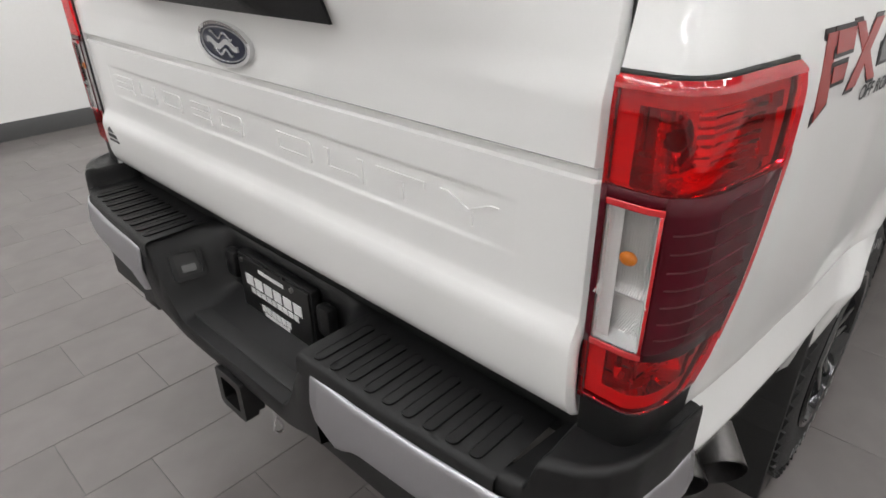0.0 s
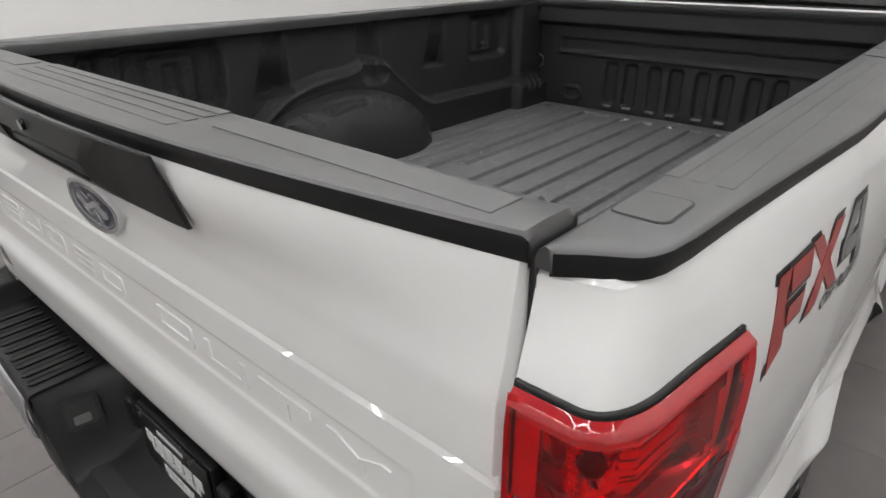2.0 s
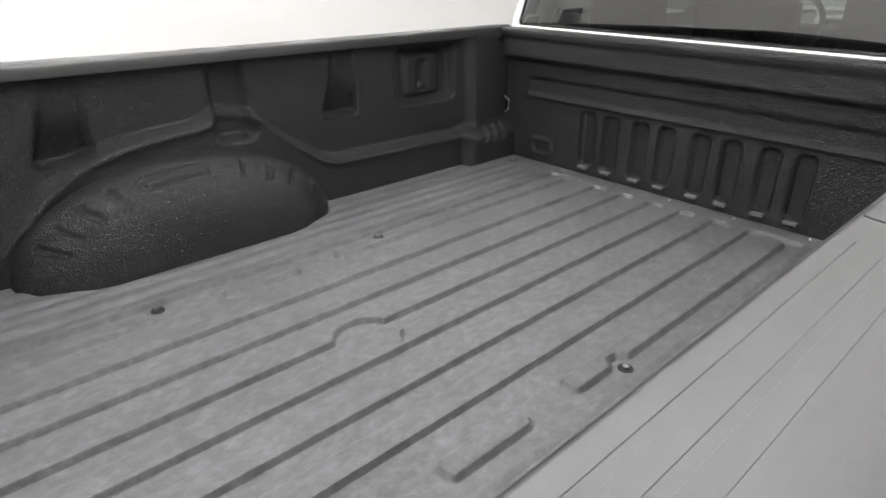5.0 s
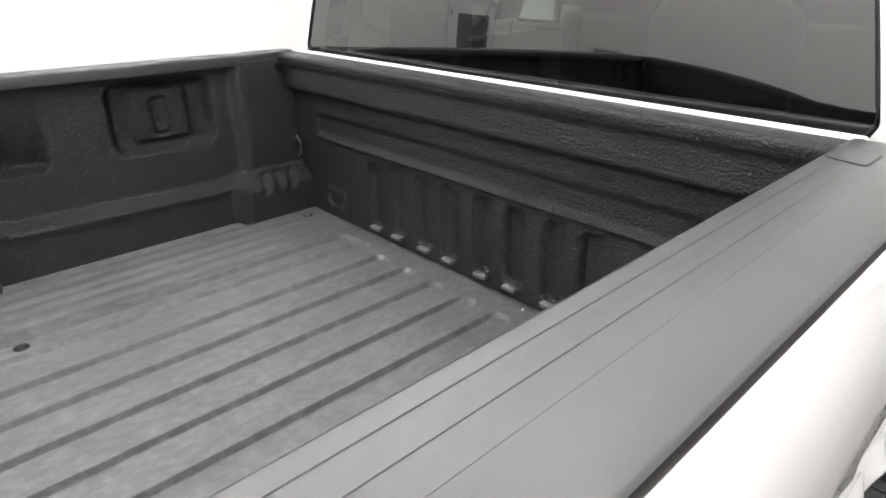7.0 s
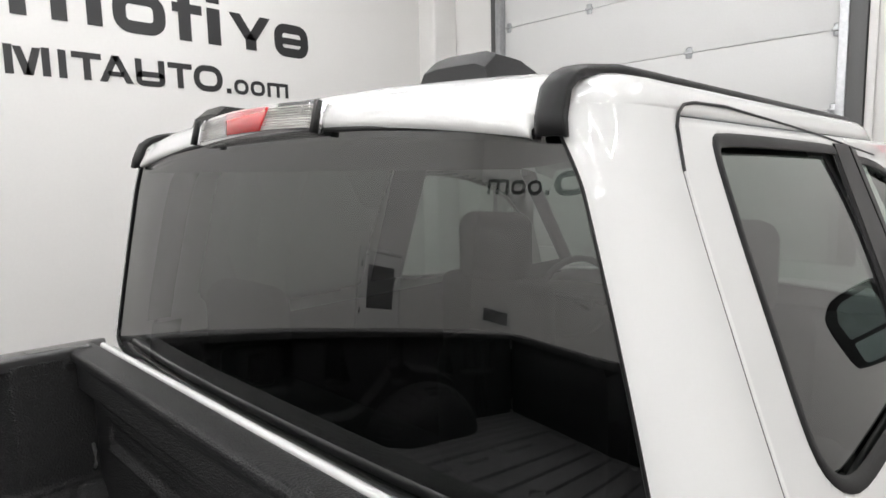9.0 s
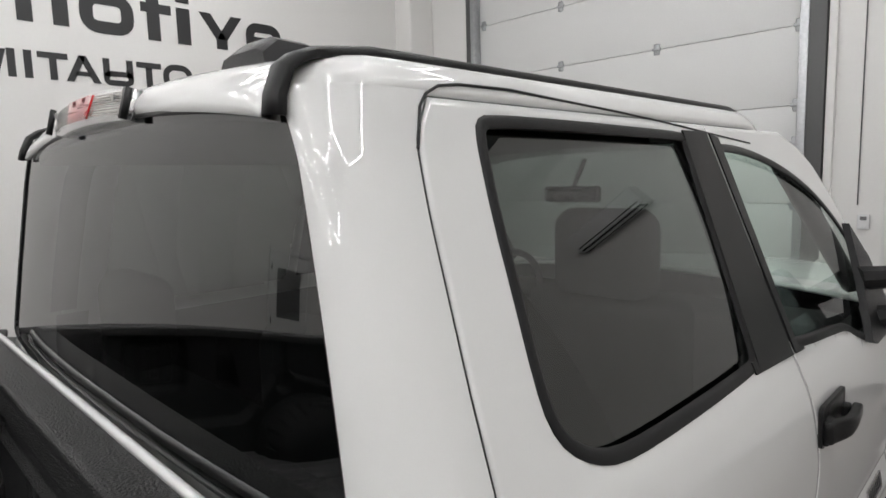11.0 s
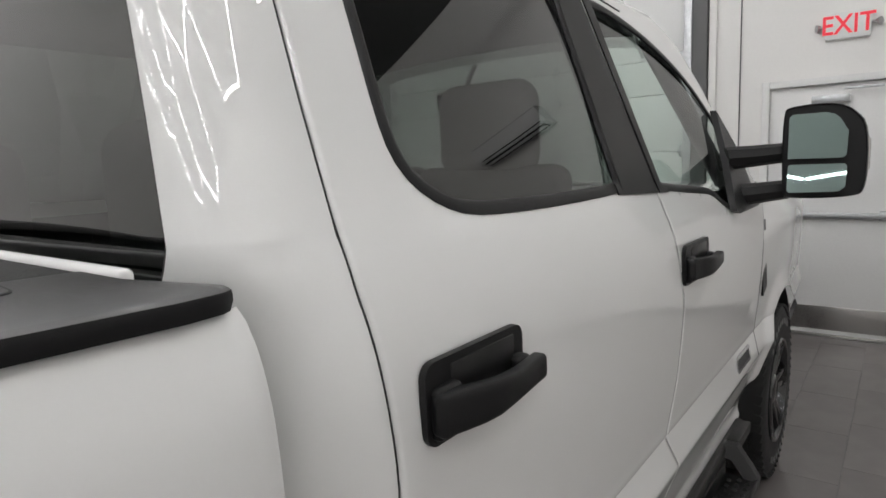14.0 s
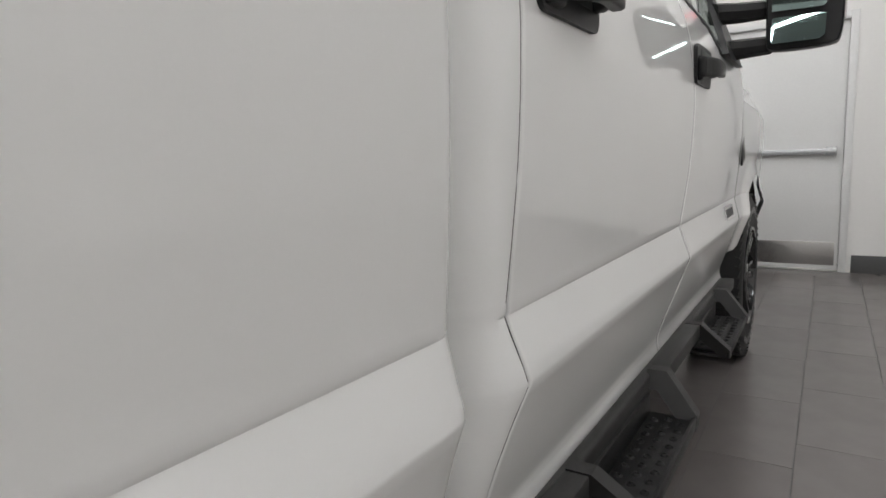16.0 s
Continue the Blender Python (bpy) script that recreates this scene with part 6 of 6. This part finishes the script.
# dark sheets added behind the gaps, their colour standing in for the shade inside
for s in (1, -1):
    sheet("inner_shell", lambda y, z: (s * (side_d(z) - 0.035), y, z), [2.875, 2.97], Z_DOOR, BODY_IN, truck, "dark backing sheet, standing in for the shade in the gaps", flip=s < 0)
    sheet("inner_shell", lambda y, z: (s * (side_d(z) - 0.035), y, z), [2.9, 3.6, 4.2, 5.3], [z for z in Z_DOOR if z < 1.46], BODY_IN, truck, "dark backing sheet, standing in for the shade in the gaps", flip=s < 0)
    sheet("inner_shell", lambda t, z: (s * (side_d(z) - 0.03), seam_c(z) - 0.035 + t, z), [0.0, 0.075], Z_UP, BODY_IN, truck, "dark backing sheet, standing in for the shade behind the pillar", flip=s < 0)
    sheet("inner_shell", lambda t, z: (s * (side_d(z) - 0.03), 3.775 + t, z), [0.0, 0.18], Z_UP, BODY_IN, truck, "dark backing sheet, standing in for the shade behind the pillar", flip=s < 0)
sheet("inner_shell", lambda x, z: (x, rear_y(z) + 0.012, z), [-0.75, 0.75], [z for z in Z_DOOR if z < 1.45], WHITE, truck, "white cab rear panel below the glass")


# roof
def roof_half(y):
    return 0.655 + 0.097 * math.sqrt(max(0.0, 1 - (1 - min(1.0, max(0.0, (y - 2.80) / 0.17))) ** 2)) - 0.10 * sstep(4.2, 4.85, y)


roof_sec = tab([0.0, 0.3, 0.5, 0.60, 0.655, 0.675, 0.70, 0.722, 0.738, 0.748, 0.752], [2.118, 2.113, 2.103, 2.095, 2.088, 2.082, 2.083, 2.076, 2.062, 2.045, 2.028])


def roof_z(u, y):
    z = roof_sec(abs(u) * 0.752)
    edge = 2.042 - 0.045 * (abs(u) * 0.66 / 0.66) ** 2.2
    r = min(1.0, max(0.0, (y - 2.782) / 0.15))
    z = edge + (z - edge) * math.sqrt(max(0.0, 1 - (1 - r) ** 2)) ** 0.9
    return z - 0.30 * max(0.0, y - 4.25) ** 1.6


ru = [0, 0.1, 0.2, 0.3, 0.4, 0.5, 0.6, 0.68, 0.74, 0.80, 0.84, 0.872, 0.885, 0.90, 0.915, 0.93, 0.945, 0.96, 0.972, 0.982, 0.99, 0.996, 1.0]
RU = [-v for v in ru[:0:-1]] + ru
roof = sheet("roof", lambda u, y: (u * roof_half(y), y, roof_z(u, y)), RU, [2.782, 2.784, 2.788, 2.793, 2.80, 2.808, 2.82, 2.84, 2.86, 2.89, 2.92, 2.96, 3.0] + lin(3.1, 4.75, 24), WHITE, truck, "white painted cab roof", sharp=40, thick=0.012)
for s in (1, -1):
    way = [(0.906 * roof_half(y), y, roof_z(0.906, y) + 0.001, 0.0) for y in lin(4.55, 2.88, 30)]
    way += [(0.672, 2.85, roof_z(0.92, 2.85) + 0.003, 15), (0.675, 2.826, roof_z(0.94, 2.83) + 0.004, 35), (0.678, 2.806, roof_z(0.955, 2.81) + 0.004, 55), (0.682, 2.791, 2.018, 72), (0.687, 2.786, 1.994, 80)]
    prof = [(-0.023, -0.004), (-0.021, 0.007), (-0.012, 0.012), (0.012, 0.012), (0.021, 0.007), (0.023, -0.004)]

    def strip(i, k):
        x, y, z, a = way[i]
        o, h = prof[k]
        o *= 0.70 + 0.08 * sstep(20, len(way) - 4, i)
        h *= 0.8
        return (s * (x + o), y - h * math.sin(radians(a)), z + h * math.cos(radians(a)))

    sheet("ditch_moulding", strip, list(range(len(way))), list(range(6)), BLACK, roof, "black roof ditch moulding", flip=s > 0, sharp=50, thick=0.004)
    # pods near the rear edge of the roof
    pod = bmesh.new()
    x0, x1, y0, y1 = 0.355, 0.535, 2.865, 3.04
    sh = [(y0, 2.06), (y0 + 0.012, 2.118), (y0 + 0.04, 2.140), (y0 + 0.10, 2.137), (y1 - 0.03, 2.122), (y1, 2.06)]
    va = [[pod.verts.new((s * (x0 + 0.02 * (z > 2.1)), y, z)), pod.verts.new((s * (x0 + 0.05), y, z + 0.004 * (z > 2.1))), pod.verts.new((s * (x1 - 0.05), y, z + 0.002 * (z > 2.1))), pod.verts.new((s * (x1 - 0.03 * (z > 2.1)), y, z - 0.006 * (z > 2.1)))] for y, z in sh]
    for r0, r1 in zip(va, va[1:]):
        for k in range(3):
            pod.faces.new((r0[k], r0[k + 1], r1[k + 1], r1[k]))
        
    pod.faces.new([r[0] for r in va])
    pod.faces.new([r[3] for r in va][::-1])
    bmesh.ops.recalc_face_normals(pod, faces=pod.faces)
    part("roof_pod", pod, BLACK, roof, "dark grey wedge-shaped roof pod")
# high brake lamp
def lamp_slab(name, a0, a1, b0, b1, out, material, parent, label="", flare=0.0, thick=0.003):
    """A slab that follows the lamp's bow: a across, b up, out metres proud, flared towards the top."""
    def f(t, b):
        a = a0 + (a1 - a0) * t
        a *= 1 + flare * (b - b0) / (b1 - b0)
        return (a, 2.765 - out - 0.25 * (2.092 - b) + 0.20 * a * a, b - 0.13 * a * a)
    return sheet(name, f, lin(0, 1, 29), [b0, (b0 + b1) / 2, b1], material, parent, label, thick=thick)


bl = lamp_slab("brake_lamp", -0.226, 0.226, 2.038, 2.092, 0.0, REFLECTOR, roof, "clear and red high brake lamp", thick=0.03)
lamp_slab("lamp_bowl", -0.219, 0.219, 2.043, 2.088, 0.003, REFLECTOR, bl, "bright bowl")
for k in range(9):
    z = 2.0455 + 0.0046 * k
    lamp_slab("lens_rib", -0.216, 0.216, z, z + 0.0024, 0.0055, CLEAR, bl, thick=0.002)
lamp_slab("red_section", -0.066, 0.066, 2.044, 2.087, 0.0075, RED_BRIGHT, bl, "red lens", flare=0.25)
for a in (-0.190, 0.190):
    y, z = 2.765 - 0.008 - 0.25 * 0.016 + 0.20 * a * a, 2.076 - 0.13 * a * a
    tube("lamp_screw", [(a, y, z), (a, y - 0.003, z)], 0.007, STEEL, bl, "small screw", 12)
for s in (1, -1):
    lamp_slab("lamp_end", s * 0.2195, s * 0.228, 2.038, 2.093, 0.007, GASKET, bl, "black lamp end", thick=0.012)

# rear glass, with a black border and its seal

def on_rear(out):
    def at(u, z, d):
        v = (z - 1.466) / 0.57
        bow = 0.0085 * max(0.0, 1 - (2 * v - 1) ** 2 if v < 0.72 else 0.8064 - 1.76 * (v - 0.72)) * (1 - abs(u) ** 4)
        return (u * glass_x(min(z, 2.0)) * 0.995, rear_y(z) - out - d + 0.020 * abs(u) ** 2.5 - 0.014 - bow, z)

    return at


def rear_glass():
    us = lin(-1, 1, 41)
    zs = lin(0, 1, 30)

    def f(u, t):
        ztop = 2.040 - 0.040 * u * u
        z = 1.466 + (ztop - 1.466) * t
        return on_rear(0.0)(u, z, 0)

    g = sheet("rear_window", f, us, zs, TINT_DARK, truck, "dark tinted rear window", sharp=60)
    def band(u0, u1, t0, t1, name="window_border"):
        def h(a, t):
            x, y, z = f(a, t)
            return (x, y + 0.004, z)
        sheet(name, h, lin(u0, u1, 24), lin(t0, t1, 12), GASKET, g, "black border", sharp=60)
    band(-1, 1, 0.975, 1)
    pts = [f(-1, t) for t in lin(0, 1, 20)] + [f(u, 1) for u in lin(-0.97, 0.97, 30)] + [f(1, t) for t in lin(1, 0, 20)]
    tube("window_seal", pts, 0.0045, GASKET, g, "thin black window seal", 8)


rear_glass()


# windscreen, bonnet and nose, seen only through the glass and over the fenders
def screen(u, t):
    x = u * (0.74 - 0.02 * t + (0.13 * (1 - t)))
    return (x, 4.55 + 0.62 * (1 - t) + 0.06 * (1 - u * u), 2.03 - 0.0 * u - 0.58 * (1 - t) + 0.01 * (1 - u * u))


ws = sheet("windscreen", screen, lin(-1, 1, 21), lin(0, 1, 14), TINT_LIGHT, truck, "clear windscreen")
for s in (1, -1):
    tube("pillar", [screen(s * 0.97, t) for t in lin(0, 0.90, 12)], 0.035, BODY_IN, ws, "dark windscreen pillar", 8)
sheet("bonnet", lambda u, t: (u * (0.93 - 0.05 * t), 5.12 + 1.55 * t, 1.40 + 0.06 * (1 - u * u) - 0.10 * t * t), lin(-1, 1, 21), lin(0, 1, 18), WHITE, truck, "white bonnet", thick=0.01)
box("nose", -0.88, 0.88, 6.55, 6.78, 0.62, 1.28, GLOSSBLACK, truck, "dark front grille", bevel=0.05, segs=4)
box("cab_floor", -0.90, 0.90, 2.80, 5.1, 0.60, 0.66, BODY_IN, truck, "dark cab floor")
box("dashboard", -0.86, 0.86, 4.72, 5.12, 0.9, 1.36, SEAT, truck, "dark grey dashboard", bevel=0.06, segs=4)
sheet("headliner", lambda x, y: (x, y, 2.03 - 0.04 * (abs(x) / 0.72) ** 3), lin(-0.72, 0.72, 11), lin(2.83, 4.62, 8), SEAT, truck, "dark headliner", thick=0.01)


def seat(x, y, w, top, rest):
    bm = bmesh.new()
    box_bm(bm, -w / 2, w / 2, -0.07, 0.07, 0.80, top, 0.05, 4)
    bmesh.ops.transform(bm, matrix=Matrix.Translation((x, y, 0)) @ Matrix.Shear("XY", 4, (0, 0)) , verts=bm.verts)
    b = part("seat", bm, SEAT, truck, "dark grey cloth seat with a head restraint")
    box("cushion", x - w / 2, x + w / 2, y + 0.02, y + 0.55, 0.86, 1.02, SEAT, b, bevel=0.05, segs=3)
    for hx in rest:
        box("head_restraint", hx - 0.165, hx + 0.165, y - 0.066, y + 0.066, top - 0.03, top + 0.25, SEAT, b, bevel=0.062, segs=6)
        for k in (-0.06, 0.06):
            tube("restraint_post", [(hx + k, y, top - 0.03), (hx + k, y, top + 0.05)], 0.007, STEEL, b)


seat(0.43, 4.02, 0.52, 1.56, [0.43])
seat(-0.43, 4.02, 0.52, 1.56, [-0.43])
seat(0.0, 2.98, 1.42, 1.42, [-0.48, 0.48])
box("console", -0.13, 0.13, 3.8, 4.7, 0.66, 1.12, SEAT, truck, "dark centre console", bevel=0.03)
bm = bmesh.new()
ring = [(-0.43 + 0.19 * math.cos(a), 4.60 + 0.08 * math.sin(a), 1.38 + 0.17 * math.sin(a)) for a in lin(0, 2 * math.pi, 33)]
tube_bm(bm, ring, 0.016, 8)
tube_bm(bm, [(-0.60, 4.60, 1.38), (-0.26, 4.60, 1.38)], 0.022, 8)
tube_bm(bm, [(-0.43, 4.60, 1.38), (-0.43, 4.76, 1.30)], 0.03, 8)
part("steering_wheel", bm, BLACK, truck, "black steering wheel")
rv = part("rear_view_mirror", box_bm(bmesh.new(), -0.13, 0.13, 4.49, 4.52, 1.80, 1.865, 0.014, 3), BLACK, truck, "black rear-view mirror")
box("mirror_face", -0.118, 0.118, 4.486, 4.491, 1.809, 1.856, MIRROR, rv, bevel=0.002)
tube("mirror_stalk", [(0, 4.51, 1.85), (0, 4.60, 1.97)], 0.01, BLACK, rv)


# ---- floor tiles ----
ground = tagged(box("floor", XL - 0.2, XR + 0.2, YB - 0.2, YF + 0.45, -0.20, -0.0022, GROUT, bevel=0), "grey stone tile floor with thin joints", "floor", kind="structure")
TW, TL = 0.305, 0.61


def tile_mesh():
    bm = box_bm(bmesh.new(), -TW / 2 + 0.0013, TW / 2 - 0.0013, -TL / 2 + 0.0013, TL / 2 - 0.0013, -0.010, 0.0, 0.0007, 1)
    me = bpy.data.meshes.new("tile")
    bm.to_mesh(me)
    bm.free()
    me.materials.append(TILE)
    return me


TILE_ME = tile_mesh()
far = []
for i in range(-20, 16):
    for j in range(-12, 18):
        x = 0.97 + TW * (i + 0.5)
        y = -0.15 + TL * (j + (0.0, 0.333, 0.667)[i % 3])
        if x < XL - 0.1 or x > XR + 0.1 or y < YB - 0.2 or y > YF + 0.3:
            continue
        if (-3.2 < x < 0.3 and -1.9 < y < 2.2) or (0.9 < x < 2.2 and 0.4 < y < 8.2):
            t = new("tile", TILE_ME)
            t.location = (x, y, 0.0)
            t.parent = ground
        else:
            far.append((x, y))
verts, faces = [], []
base = [tuple(v.co) for v in TILE_ME.vertices]
poly = [tuple(p.vertices) for p in TILE_ME.polygons]
for x, y in far:
    k = len(verts)
    verts += [(a + x, b + y, c) for a, b, c in base]
    faces += [tuple(q + k for q in p) for p in poly]
rest = obj("tile_field", verts, faces, TILE, ground, smooth=False)
tagged(rest, "grey stone tiles", kind="stuff")
